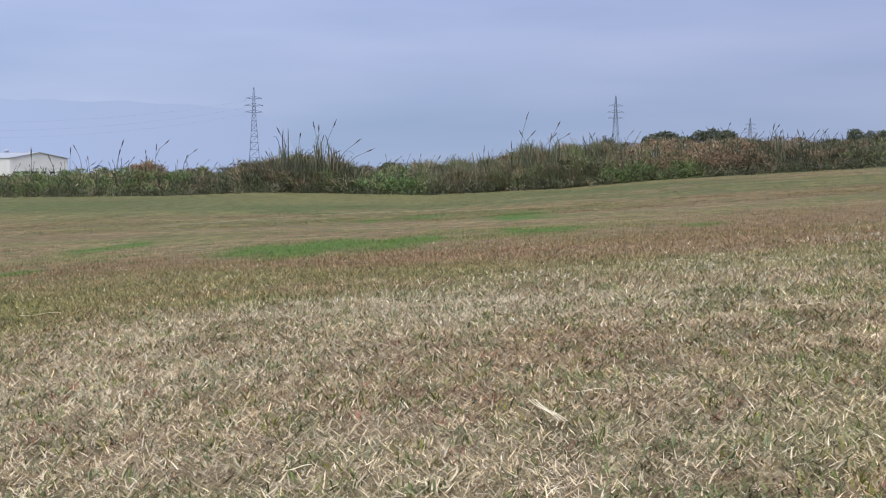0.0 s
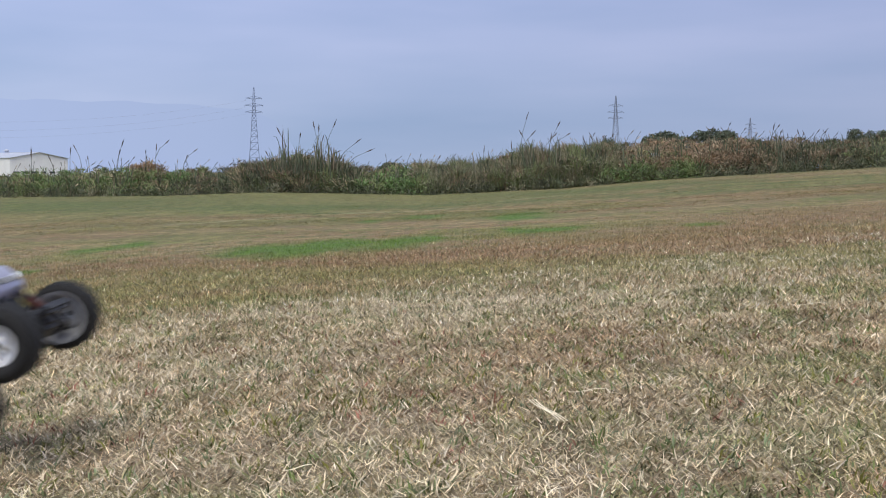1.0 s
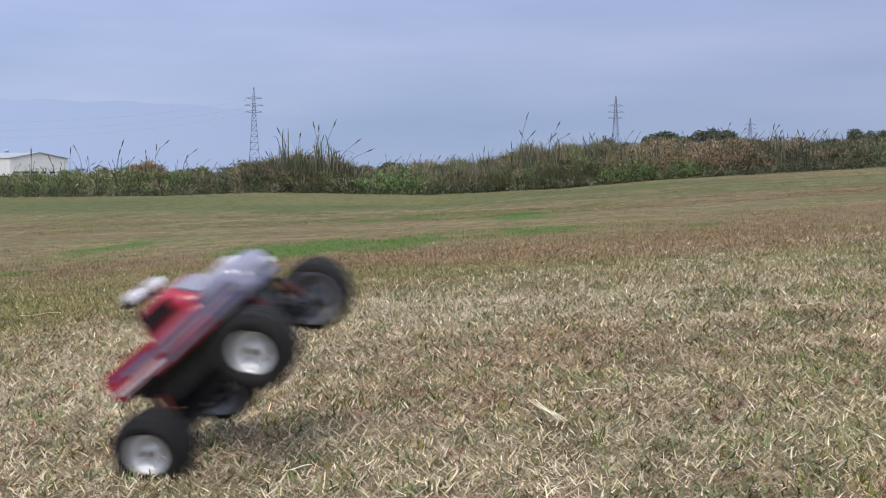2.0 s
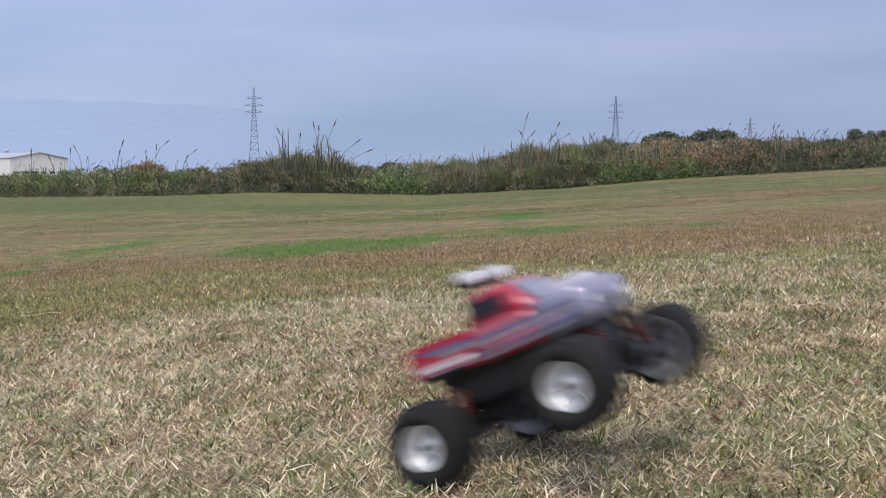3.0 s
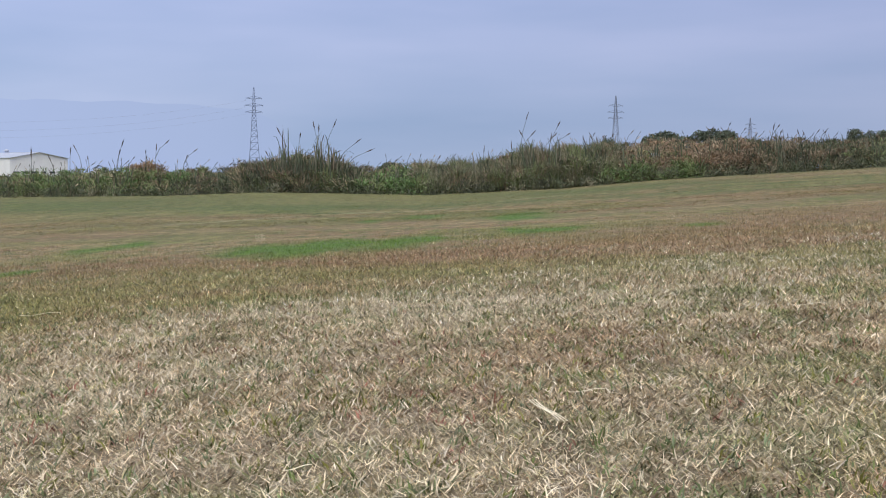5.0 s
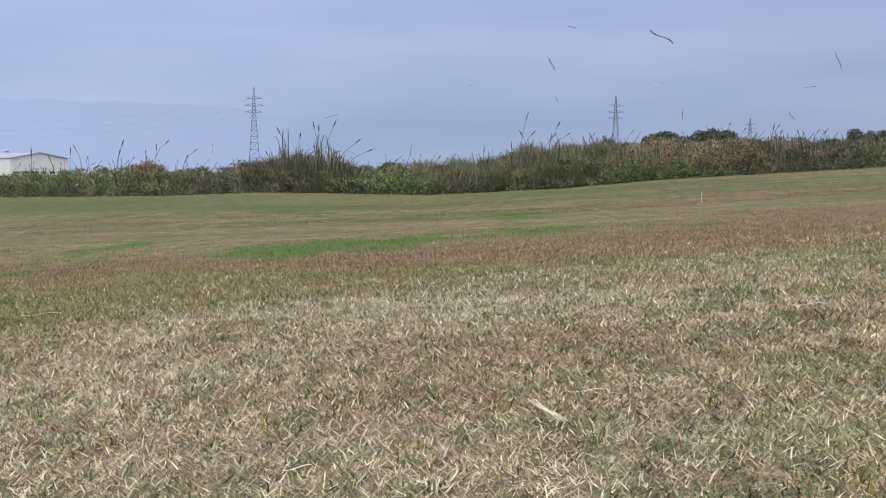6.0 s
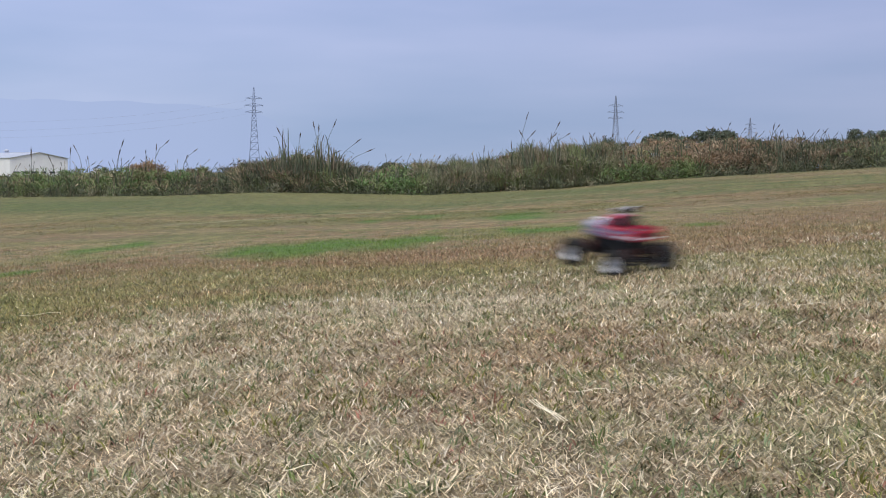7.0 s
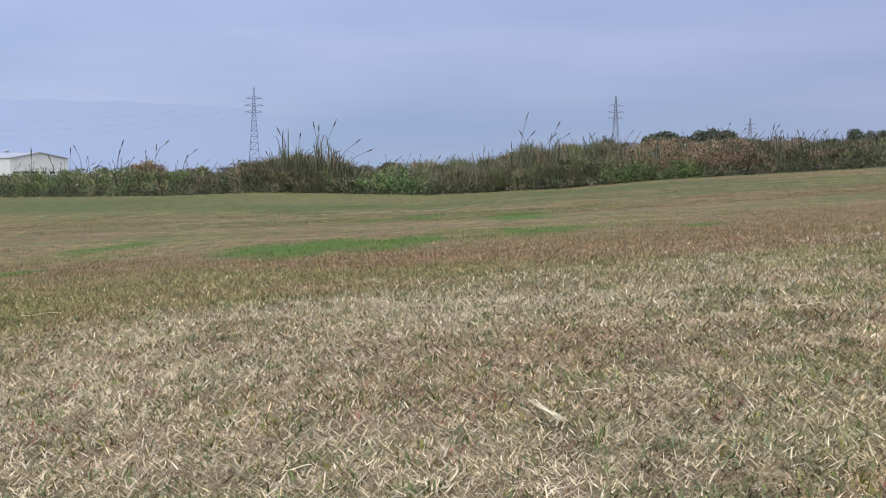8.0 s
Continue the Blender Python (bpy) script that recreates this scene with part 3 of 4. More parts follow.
def reed_clump(column, crest_row, count, reach, seed):
    """A tussock of long leaves that rise and arch outwards, green or withered."""
    rng = np.random.default_rng(seed)
    depth = 32.9
    top = at_edge(column, crest_row, depth)
    gz = float(ground_z(top.x, depth))
    tall = top.z - gz
    V, F, C = [], [], []
    pal = np.array(((0.090, 0.115, 0.068), (0.120, 0.145, 0.085), (0.20, 0.155, 0.105), (0.145, 0.160, 0.098), (0.080, 0.098, 0.060), (0.22, 0.205, 0.145)))
    for k in range(count):
        a, out = rng.uniform(0, 2 * np.pi), rng.uniform(0.15, 1.0) * reach
        hgt = tall * rng.uniform(0.6, 1.25) * (1 - 0.3 * out / reach)
        w = rng.uniform(0.022, 0.050)
        x0, y0 = rng.normal(0, 0.09), rng.normal(0, 0.11)
        col = pal[rng.integers(0, 6)] * rng.uniform(0.8, 1.25)
        droop = rng.uniform(0.3, 1.5)
        base = len(V)
        for j in range(8):
            f = j / 7
            r = out * f ** 1.7
            z = hgt * (f * (1 + droop) - droop * f ** 2.6) / (1 + 0.22 * droop)
            p = np.array((x0 + math.cos(a) * r, y0 + 0.5 * math.sin(a) * r, z))
            s = np.array((abs(math.sin(a)) * 0.6 + 0.4, math.cos(a) * 0.5, 0.35)) * w / 2 * (1.04 - f ** 1.5)
            V += [p - s, p + s]
            C += [col, col]
            if j:
                b = base + 2 * j
                F.append((b - 2, b - 1, b + 1, b))
    ob = flat_mesh("reed_clump", np.array(V), np.array(F), M_WEED, np.array(C))
    ob.matrix_basis = Matrix.Translation((top.x, depth, gz))
    return tagged(ob, "tussock of long arching reed leaves, green and withered", "reed clump", "reed clumps")


def reed(column, row, lean, length, plume=0.16, fat=0.026, pale=False, depth=33.4, droop=0.0):
    """One reed: a thin bent stem with a seed head whose tip is seen at column and row."""
    tip = at_edge(column, row, depth)
    base = Vector((tip.x - lean * length, depth, tip.z - length))
    base.z = min(base.z, tip.z - 0.1)
    thing = empty("reed", Matrix.Translation(base))
    top = tip - base
    k1 = Vector((top.x * 0.35, 0, top.z * 0.55))
    neck = top - (top - k1).normalized() * plume + Vector((0, 0, droop * plume))
    bm = bmesh.new()
    rod(bm, (0, 0, 0), k1, 0.007, 0.006, 5)
    rod(bm, k1, neck, 0.006, 0.004, 5)
    part("stem", bm, M_STALK, thing)
    bm = bmesh.new()
    rnd = random.Random(int(column * 7 + row))
    axis = top - neck
    for k in range(16):
        f = k / 15
        w = fat * (math.sin(math.pi * (0.12 + 0.83 * f)) + 0.1)
        at = neck + axis * f
        side = Vector((rnd.uniform(-1, 1), rnd.uniform(-1, 1), rnd.uniform(-0.2, 0.6))).normalized()
        rod(bm, at, at + axis.normalized() * plume * 0.22 + side * w * 0.8, w * 0.45, w * 0.08, 4)
    part("seed_head", bm, M_PLUME_PALE if pale else M_PLUME, thing)
    return tagged(thing, "pale feathery seed head on a thin reed stem" if pale else "tall thin reed stem with a brown seed head", "reed", "reeds on the bank")


def build_reeds():
    for column, row, lean, length, plume in (
            (55, 262, 0.0, 0.8, 0.36), (85, 275, -0.3, 0.6, 0.2), (125, 262, 0.05, 0.7, 0.2), (130, 257, -0.35, 0.7, 0.2), (155, 277, -0.1, 0.5, 0.12)):
        reed(column, row, lean, length, plume)
    for column, row, lean, length, plume in (
            (219, 248, 0.25, 0.8, 0.22), (213, 265, 0.2, 0.7, 0.2), (277, 256, 0.05, 0.7, 0.2), (299, 249, 0.8, 0.5, 0.16), (258, 266, 0.0, 0.5, 0.12)):
        reed(column, row, lean, length, plume)
    for column, row, lean, length, plume in (
            (349, 264, 0.9, 0.4, 0.14), (332, 275, 0.3, 0.5, 0.12), (428, 283, 1.2, 0.3, 0.14), (470, 268, -0.4, 0.4, 0.16), (412, 288, 0.9, 0.3, 0.12)):
        reed(column, row, lean, length, plume)
    for column, row, lean, length, plume in (
            (490, 226, -0.35, 1.2, 0.24), (500, 236, 0.0, 1.1, 0.5), (532, 236, 0.1, 0.9, 0.16), (554, 216, -0.15, 1.3, 0.2), (564, 222, 0.0, 1.2, 0.2)):
        reed(column, row, lean, length, plume, 0.030)
    for column, row, lean, length, plume in (
            (595, 213, 0.3, 1.3, 0.24), (573, 240, 0.2, 0.9, 0.16), (639, 246, 0.9, 0.8, 0.24), (661, 264, 1.6, 0.5, 0.24), (603, 267, 1.8, 0.3, 0.26)):
        reed(column, row, lean, length, plume, 0.028)
    for column, row, lean, length, plume in (
            (935, 200, 0.2, 1.2, 0.22), (920, 232, -0.35, 0.8, 0.2), (947, 232, 0.6, 0.8, 0.2), (991, 216, 0.35, 1.1, 0.2), (985, 236, 0.6, 0.8, 0.2)):
        reed(column, row, lean, length, plume, 0.028)
    for column, row, lean, length, plume in (
            (976, 238, 0.1, 0.8, 0.22), (1009, 236, 1.1, 0.5, 0.14), (905, 252, 0.0, 0.6, 0.2), (857, 260, 0.05, 0.6, 0.2), (779, 276, 0.4, 0.4, 0.14)):
        reed(column, row, lean, length, plume)
    for column, row, lean, length, plume in (
            (1033, 245, -0.2, 0.4, 0.22), (1045, 241, -0.4, 0.4, 0.16), (1056, 244, -0.1, 0.4, 0.14), (1070, 240, 0.3, 0.4, 0.14), (1085, 238, 0.2, 0.4, 0.12)):
        reed(column, row, lean, length, plume)
    for column, row, lean, length, plume in (
            (1371, 219, 0.15, 0.6, 0.2), (1380, 221, 0.5, 0.6, 0.1), (1383, 232, 0.2, 0.5, 0.1), (1293, 217, 0.3, 0.6, 0.1), (1263, 225, 0.5, 0.5, 0.14)):
        reed(column, row, lean, length, plume)
    for column, row, lean, length, plume in (
            (1340, 236, 0.4, 0.4, 0.12), (1412, 233, -0.3, 0.4, 0.1), (1423, 235, 0.3, 0.4, 0.1), (1450, 230, 0.5, 0.4, 0.1), (1462, 231, 0.2, 0.4, 0.1)):
        reed(column, row, lean, length, plume)
    for column, row, count, reach, seed in ((500, 244, 34, 0.30, 1), (525, 256, 60, 0.55, 2), (566, 236, 40, 0.38, 3), (588, 262, 70, 0.75, 4), (612, 276, 60, 0.7, 5),
                                            (465, 274, 50, 0.55, 6), (905, 256, 30, 0.45, 7), (935, 242, 26, 0.42, 8), (982, 236, 34, 0.36, 9), (1062, 244, 40, 0.40, 10),
                                            (545, 262, 60, 0.6, 11), (440, 282, 40, 0.6, 12), (635, 288, 40, 0.6, 13),
                                            (502, 226, 14, 0.55, 14), (562, 222, 16, 0.6, 15), (586, 236, 14, 0.95, 16), (532, 244, 12, 0.8, 17), (940, 224, 10, 0.5, 18), (984, 222, 12, 0.5, 19),
                                            (855, 262, 10, 0.4, 20), (1040, 238, 12, 0.5, 21), (1290, 236, 14, 0.5, 22), (1380, 230, 12, 0.5, 23)):
        reed_clump(column, row, count, reach, seed)
    rnd = random.Random(3)
    for k in range(44):
        column = 20 + k * 36 + rnd.uniform(-12, 12)
        reed_clump(column, float(np.interp(column, TOP_C, TOP_R)) - rnd.uniform(0, 15), rnd.randint(16, 30), rnd.uniform(0.3, 0.6), 40 + k)
    # a fringe of small nodding heads along the crest
    rnd = random.Random(12)
    for c in range(30, 1568, 9):
        column = c + rnd.uniform(-6, 6)
        row = float(np.interp(column, TOP_C, TOP_R)) - rnd.uniform(4, 22)
        reed(column, row, rnd.uniform(-0.7, 0.9), 0.38, rnd.uniform(0.07, 0.15), 0.017, rnd.random() < 0.3, depth=rnd.uniform(33.2, 34.6))


build_weeds()
build_reeds()


# ---------------------------------------------------------------- far things
def pylon(column, tip_row, height, depth, steel):
    """A lattice power pylon with three pairs of cross-arms."""
    tip = at_edge(column, tip_row, depth)
    thing = empty("power_pylon", pose(tip.x, depth, tip.z - height, 0, 0, 8))
    wide = lambda h: 0.75 + 2.5 * max(0.0, 1 - h / (0.80 * height)) ** 1.15 if h < 0.8 * height else 0.75 * (1 - 0.72 * (h / height - 0.8) / 0.2)
    levels = [height * k for k in (0, 0.11, 0.21, 0.30, 0.38, 0.45, 0.515, 0.575, 0.63, 0.68, 0.725, 0.77, 0.81, 0.85, 0.89, 0.94, 1.0)]
    corners = ((1, 1), (-1, 1), (-1, -1), (1, -1))
    for sx, sy in corners:
        bm = bmesh.new()
        for a, b in zip(levels, levels[1:]):
            rod(bm, (sx * wide(a), sy * wide(a), a), (sx * wide(b), sy * wide(b), b), 0.13, None, 4)
        part("leg", bm, steel, thing)
    bm = bmesh.new()
    for a, b in zip(levels, levels[1:]):
        for k in range(4):
            (ax, ay), (bx, by) = corners[k], corners[(k + 1) % 4]
            rod(bm, (ax * wide(a), ay * wide(a), a), (bx * wide(b), by * wide(b), b), 0.075, None, 3)
            rod(bm, (bx * wide(a), by * wide(a), a), (ax * wide(b), ay * wide(b), b), 0.075, None, 3)
            rod(bm, (ax * wide(b), ay * wide(b), b), (bx * wide(b), by * wide(b), b), 0.075, None, 3)
    part("lattice", bm, steel, thing)
    for h, reach in ((0.88, 4.0), (0.80, 4.7), (0.725, 4.2)):
        for s in (-1, 1):
            bm = bmesh.new()
            for sy in (-0.5, 0.5):
                rod(bm, (0, sy, h * height - 0.5), (s * reach, 0, h * height), 0.13, 0.10, 4)
            rod(bm, (0, 0, h * height + 1.0), (s * reach, 0, h * height), 0.10, None, 4)
            rod(bm, (s * reach, 0, h * height), (s * reach, 0, h * height - 0.7), 0.10, None, 5)
            part("cross_arm", bm, steel, thing)
    return tagged(thing, "grey steel lattice power pylon with three cross-arms", "pylon", "power pylons")


def wire(a, b, sag, r):
    cu = bmesh.new()
    a, b = Vector(a), Vector(b)
    pts = [a.lerp(b, k / 24) - Vector((0, 0, sag * 4 * (k / 24) * (1 - k / 24))) for k in range(25)]
    for p, q in zip(pts, pts[1:]):
        rod(cu, p, q, r, None, 3)
    ob = new("power_wire", mesh_of(cu, "power_wire", M_WIRE))
    return tagged(ob, "thin dark overhead power wire sagging from a pylon", "wire", "power wires")


def build_far():
    pylon(449, 155, 46, 620, M_STEEL)
    pylon(1090, 170, 46, 690, M_STEEL_HAZE)
    pylon(1328, 209, 40, 900, M_STEEL_HAZE)
    for row, col, end_row in ((174, 436, 221), (187, 434, 237), (198, 436, 250)):
        wire(at_edge(col, row + 4, 620), at_edge(-160, end_row - 6, 470), 4.0, 0.023)
    # glowing hills: haze painted into their colour, fading to the sky on one side
    rnd = random.Random(5)
    V, F, C = [], [], []
    for k in range(61):
        c = -500 + 1060 * k / 60
        row = float(np.interp(c, (-500, -200, 0, 120, 230, 330, 430, 490, 560), (150, 165, 174, 178, 180, 186, 193, 215, 320)))
        row += 1.6 * math.sin(k * 0.9) + rnd.uniform(-0.7, 0.7)
        V += [at_edge(c, row, 4300), at_edge(c, 330, 4200)]
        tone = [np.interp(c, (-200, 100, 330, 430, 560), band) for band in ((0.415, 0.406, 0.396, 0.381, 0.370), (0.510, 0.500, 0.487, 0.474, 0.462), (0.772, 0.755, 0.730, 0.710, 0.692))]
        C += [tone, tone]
        if k:
            F.append((2 * k - 1, 2 * k + 1, 2 * k, 2 * k - 2))
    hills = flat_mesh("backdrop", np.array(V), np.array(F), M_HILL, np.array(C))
    tagged(hills, "faint blue hills, haze put into their glowing colour", "hills", kind="structure")
    warehouse()
    far_house(175, 293, 10, 320)
    # the last, small and near, is a bush in the weeds built as a tree
    for column, row, half, depth, seed in ((1184, 231, 40, 120, 1), (1278, 228, 40, 115, 2), (1333, 247, 20, 115, 3), (1516, 228, 27, 125, 4), (1580, 226, 36, 118, 5),
                                           (1075, 243, 18, 110, 6), (695, 287, 30, 60, 7)):
        tree(column, row, half, depth, seed)


def warehouse():
    """A white gabled shed, its roof running away to one side, with a vent on the ridge."""
    depth = 330.0
    s = depth / 2100
    o = at_edge(70, 305, depth)
    thing = empty("warehouse", pose(o.x, o.y, -0.6, 0, 0, 52))
    base = 0.6 + EYE_Z
    w, eave, ridge, long = 48 * s / 0.83, (305 - 281) * s + base, (305 - 271) * s + base, 42.0
    bm = bmesh.new()
    pts = [(-w, 0), (w, 0), (w, eave), (0, ridge), (-w, eave)]
    front = [bm.verts.new((x, 0, z)) for x, z in pts]
    back = [bm.verts.new((x, long, z)) for x, z in pts]
    bm.faces.new(front)
    bm.faces.new(list(reversed(back)))
    for k in range(5):
        bm.faces.new((front[k], back[k], back[(k + 1) % 5], front[(k + 1) % 5]))
    bmesh.ops.recalc_face_normals(bm, faces=bm.faces)
    wall = part("wall", bm, M_WALL, thing)
    for side in (-1, 1):
        bm = bmesh.new()
        tilt = math.atan2(ridge - eave, w)
        box(bm, side * w * 0.5, long / 2, (eave + ridge) / 2 + 0.12, math.hypot(w, ridge - eave) + 0.5, long + 0.8, 0.16, 0.03, pose(0, 0, 0, 0, math.degrees(tilt) * side, 0))
        part("roof", bm, M_ROOF, thing)
    bm = bmesh.new()
    rod(bm, (0, 16, ridge), (0, 16, ridge + 0.8), 0.55, None, 12)
    rod(bm, (0, 16, ridge + 0.8), (0, 16, ridge + 1.2), 0.9, 0.2, 12)
    part("roof_vent", bm, M_ROOF, thing)
    for k in range(6):
        bm = bmesh.new()
        box(bm, -w + (k + 0.7) * 2 * w / 6.5, -0.06, base - 0.1, 1.7, 0.1, 0.6, 0.02)
        part("window", bm, M_DARKWIN, wall)
    tagged(thing, "white metal-clad warehouse with a low gabled roof", "warehouse")


def far_house(column, ridge_row, half, depth):
    """A small pale house far behind the weeds."""
    top = at_edge(column, ridge_row, depth)
    w = half / 2100 * depth
    h = top.z + 0.6
    thing = empty("house", pose(top.x, depth, -0.6, 0, 0, 12))
    bm = bmesh.new()
    box(bm, 0, 2.5, h * 0.36, 2 * w, 5, h * 0.72, 0.03)
    wall = part("wall", bm, M_WALL, thing)
    bm = bmesh.new()
    box(bm, 0, -0.03, h * 0.45, w * 0.5, 0.08, h * 0.25, 0.02)
    part("window", bm, M_DARKWIN, wall)
    for side in (-1, 1):
        bm = bmesh.new()
        tilt = math.atan2(h * 0.28, w)
        box(bm, side * w * 0.5, 2.5, h * 0.86, math.hypot(w, h * 0.28) + 0.3, 5.5, 0.14, 0.03, pose(0, 0, 0, 0, math.degrees(tilt) * side, 0))
        part("roof", bm, M_STEEL, thing)
    return tagged(thing, "small pale house with a grey roof beyond the weeds", "house")


def tree(column, row, half, depth, seed):
    """A dark rounded tree: tapered trunk, limbs, and a crown of many leaf clumps."""
    rng = np.random.default_rng(seed)
    top = at_edge(column, row, depth)
    r = half / 2100 * depth
    hgt = top.z + 0.6
    thing = empty("tree", Matrix.Translation((top.x, depth, -0.6)))
    bm = bmesh.new()
    rod(bm, (0, 0, 0), (0.1, 0, hgt * 0.55), 0.16, 0.08, 7)
    for k in range(6):
        a = k * 1.05
        rod(bm, (0.05, 0, hgt * (0.3 + 0.04 * k)), (math.cos(a) * r * 0.6, math.sin(a) * r * 0.6, hgt * (0.55 + 0.05 * k)), 0.06, 0.02, 5)
    part("trunk", bm, M_BARK, thing)
    n = 9000
    lobes = rng.normal(0, 1, (11, 3)) * (0.30, 0.30, 0.20)
    lobes[:, 2] = np.clip(lobes[:, 2], -0.4, 0.30)
    pick = lobes[rng.integers(0, 11, n)]
    d = rng.normal(0, 1, (n, 3))
    d /= np.linalg.norm(d, axis=1)[:, None]
    p = pick + d * rng.uniform(0.25, 0.46, (n, 1))
    crown = hgt * 0.62
    p = p * (r * 1.08, r * 1.08, crown * 0.62)
    p[:, 2] += hgt - p[:, 2].max()
    s = rng.uniform(0.07, 0.17, (n, 1)) * r / 2.2
    u, w = rng.normal(0, 1, (n, 3)), rng.normal(0, 1, (n, 3))
    u /= np.linalg.norm(u, axis=1)[:, None]
    w = np.cross(u, w)
    w /= np.linalg.norm(w, axis=1)[:, None]
    v = np.stack([p - u * s, p + w * s * 0.6, p + u * s, p - w * s * 0.6], 1).reshape(-1, 3)
    i = np.arange(n) * 4
    crown_ob = flat_mesh("crown", v, np.stack([i, i + 1, i + 2, i + 3], 1), M_TREE)
    crown_ob.parent = thing
    return tagged(thing, "dark green rounded tree behind the weeds", "tree", "far trees")


build_far()


# ---------------------------------------------------------------- loose straw on the ground
def straw_piece(name, label, length, width, material, curl=0.15, strands=3, seed=1):
    """A split dry stalk: a few flattened strands that part at the ends, along x, its middle at the origin."""
    rnd = random.Random(seed)
    bm = bmesh.new()
    for k in range(strands):
        y0 = (k - (strands - 1) / 2) * width / max(1, strands)
        off = rnd.uniform(-0.1, 0.1) * length
        last = None
        for j in range(9):
            f = j / 8 - 0.5
            x = f * length + off * 0.3
            y = y0 * (1 + 1.6 * abs(f)) + curl * length * (f * f - 0.1) + rnd.uniform(-1, 1) * width * 0.05
            z = curl * 0.5 * length * math.sin(f * 5)
            h = width / strands * 0.5 * (1 - 1.3 * abs(f) ** 2)
            ring = [bm.verts.new((x, y + h * cy, z + h * 0.5 * cz)) for cy, cz in ((1, 0), (0, 1), (-1, 0), (0, -1))]
            if last:
                for q in range(4):
                    bm.faces.new((last[q], last[(q + 1) % 4], ring[(q + 1) % 4], ring[q]))
            last = ring
    bmesh.ops.recalc_face_normals(bm, faces=bm.faces)
    ob = new(name, mesh_of(bm, name, material))
    return tagged(ob, label, "straw")


def build_straw():
    ob = straw_piece("dry_stalk", "split bleached dry stalk lying on the mown grass", 0.235, 0.012, M_STRAW, 0.03, 3, 3)
    a, b = Vector((0.195, 2.58, 0.034)), Vector((0.240, 2.36, 0.030))
    d = (b - a).normalized()
    ob.matrix_basis = Matrix.Translation((a + b) / 2) @ d.to_track_quat("X", "Z").to_matrix().to_4x4()
    for x, y, rz, length, wd, dark in ((-0.27, 2.16, 35, 0.06, 0.005, False), (-1.95, 5.7, 5, 0.20, 0.006, False), (-2.02, 5.35, 8, 0.14, 0.008, True),
                                       (0.338, 2.77, 8, 0.09, 0.004, False), (0.53, 2.45, 60, 0.05, 0.004, False), (1.30, 4.2, -5, 0.12, 0.005, False)):
        ob = straw_piece("dry_stalk", "short brown stalk on the grass" if dark else "short bleached stalk on the grass", length, wd, M_STRAW_DARK if dark else M_STRAW,
                         0.08, 2, int(abs(x) * 100))
        ob.matrix_basis = pose(x, y, float(ground_z(x, y)) + 0.024, 0, 0, rz)


build_straw()


# ---------------------------------------------------------------- the model truck
AXLE, TRACK, RADIUS = 0.156, 0.179, 0.075
WHEELS = {}


def wheel(parent, name, x, y):
    """A fat lugged tyre on a deep-dished satin rim."""
    hub = empty(name, Matrix.Translation((x, y, 0)))
    hub.parent = parent
    s = 1 if y > 0 else -1
    R, w = RADIUS, 0.040
    ty = smooth(part("tyre", lathe([(-w * 0.75 * s, 0.047), (-w * s, 0.057), (-w * s, R * 0.86), (-w * 0.78 * s, R * 0.955), (-w * 0.3 * s, R * 0.985), (0, R * 0.985),
                                    (w * 0.3 * s, R * 0.985), (w * 0.78 * s, R * 0.955), (w * s, R * 0.86), (w * 1.03 * s, 0.056), (w * 0.97 * s, 0.045), (w * 0.74 * s, 0.0405)], 48), M_RUBBER, hub))
    lug = bmesh.new()
    box(lug, 0, 0, 0, 0.011, 0.026, 0.006, 0.0015)
    lug_me = mesh_of(lug, "tread_lug", M_RUBBER)
    for k in range(18):
        for row, off in ((-0.024, 0.0), (0.0, 0.5), (0.024, 0.0)):
            a = 2 * math.pi * (k + off) / 18
            ob = new("tread_lug", lug_me)
            ob.parent = ty
            rr = R * (0.985 if row == 0 else 0.968)
            ob.matrix_basis = pose(0, row, 0) @ Matrix.Rotation(a, 4, "Y") @ pose(0, 0, rr, 0, 0, 14 if row > 0 else -14)
    smooth(part("rim", lathe([(w * 0.84 * s, 0.0415), (w * 0.86 * s, 0.0385), (w * 0.66 * s, 0.0360), (w * 0.40 * s, 0.031), (w * 0.34 * s, 0.018), (w * 0.50 * s, 0.014),
                              (w * 0.58 * s, 0.008), (w * 0.58 * s, 0.0005)], 40), M_CHROME, hub, "satin silver dished rim"))
    smooth(part("rim_barrel", lathe([(w * 0.30 * s, 0.034), (-w * 0.70 * s, 0.043), (-w * 1.0 * s, 0.053), (-w * 1.02 * s, 0.0585)], 40), M_RIMIN, hub, "grey inside of the rim"))
    bm = bmesh.new()
    for k in range(6):
        a = k * math.pi / 3
        rod(bm, (0.012 * math.cos(a), w * 0.46 * s, 0.012 * math.sin(a)), (0.036 * math.cos(a), w * 0.44 * s, 0.036 * math.sin(a)), 0.0026, 0.0020, 6)
    part("spokes", bm, M_CHROME, hub)
    bm = bmesh.new()
    rod(bm, (0, w * 0.5 * s, 0), (0, w * 0.76 * s, 0), 0.006, 0.006, 6)
    part("wheel_nut", bm, M_BLACK, hub)
    WHEELS[name + ("l" if y > 0 else "r")] = hub
    return hub


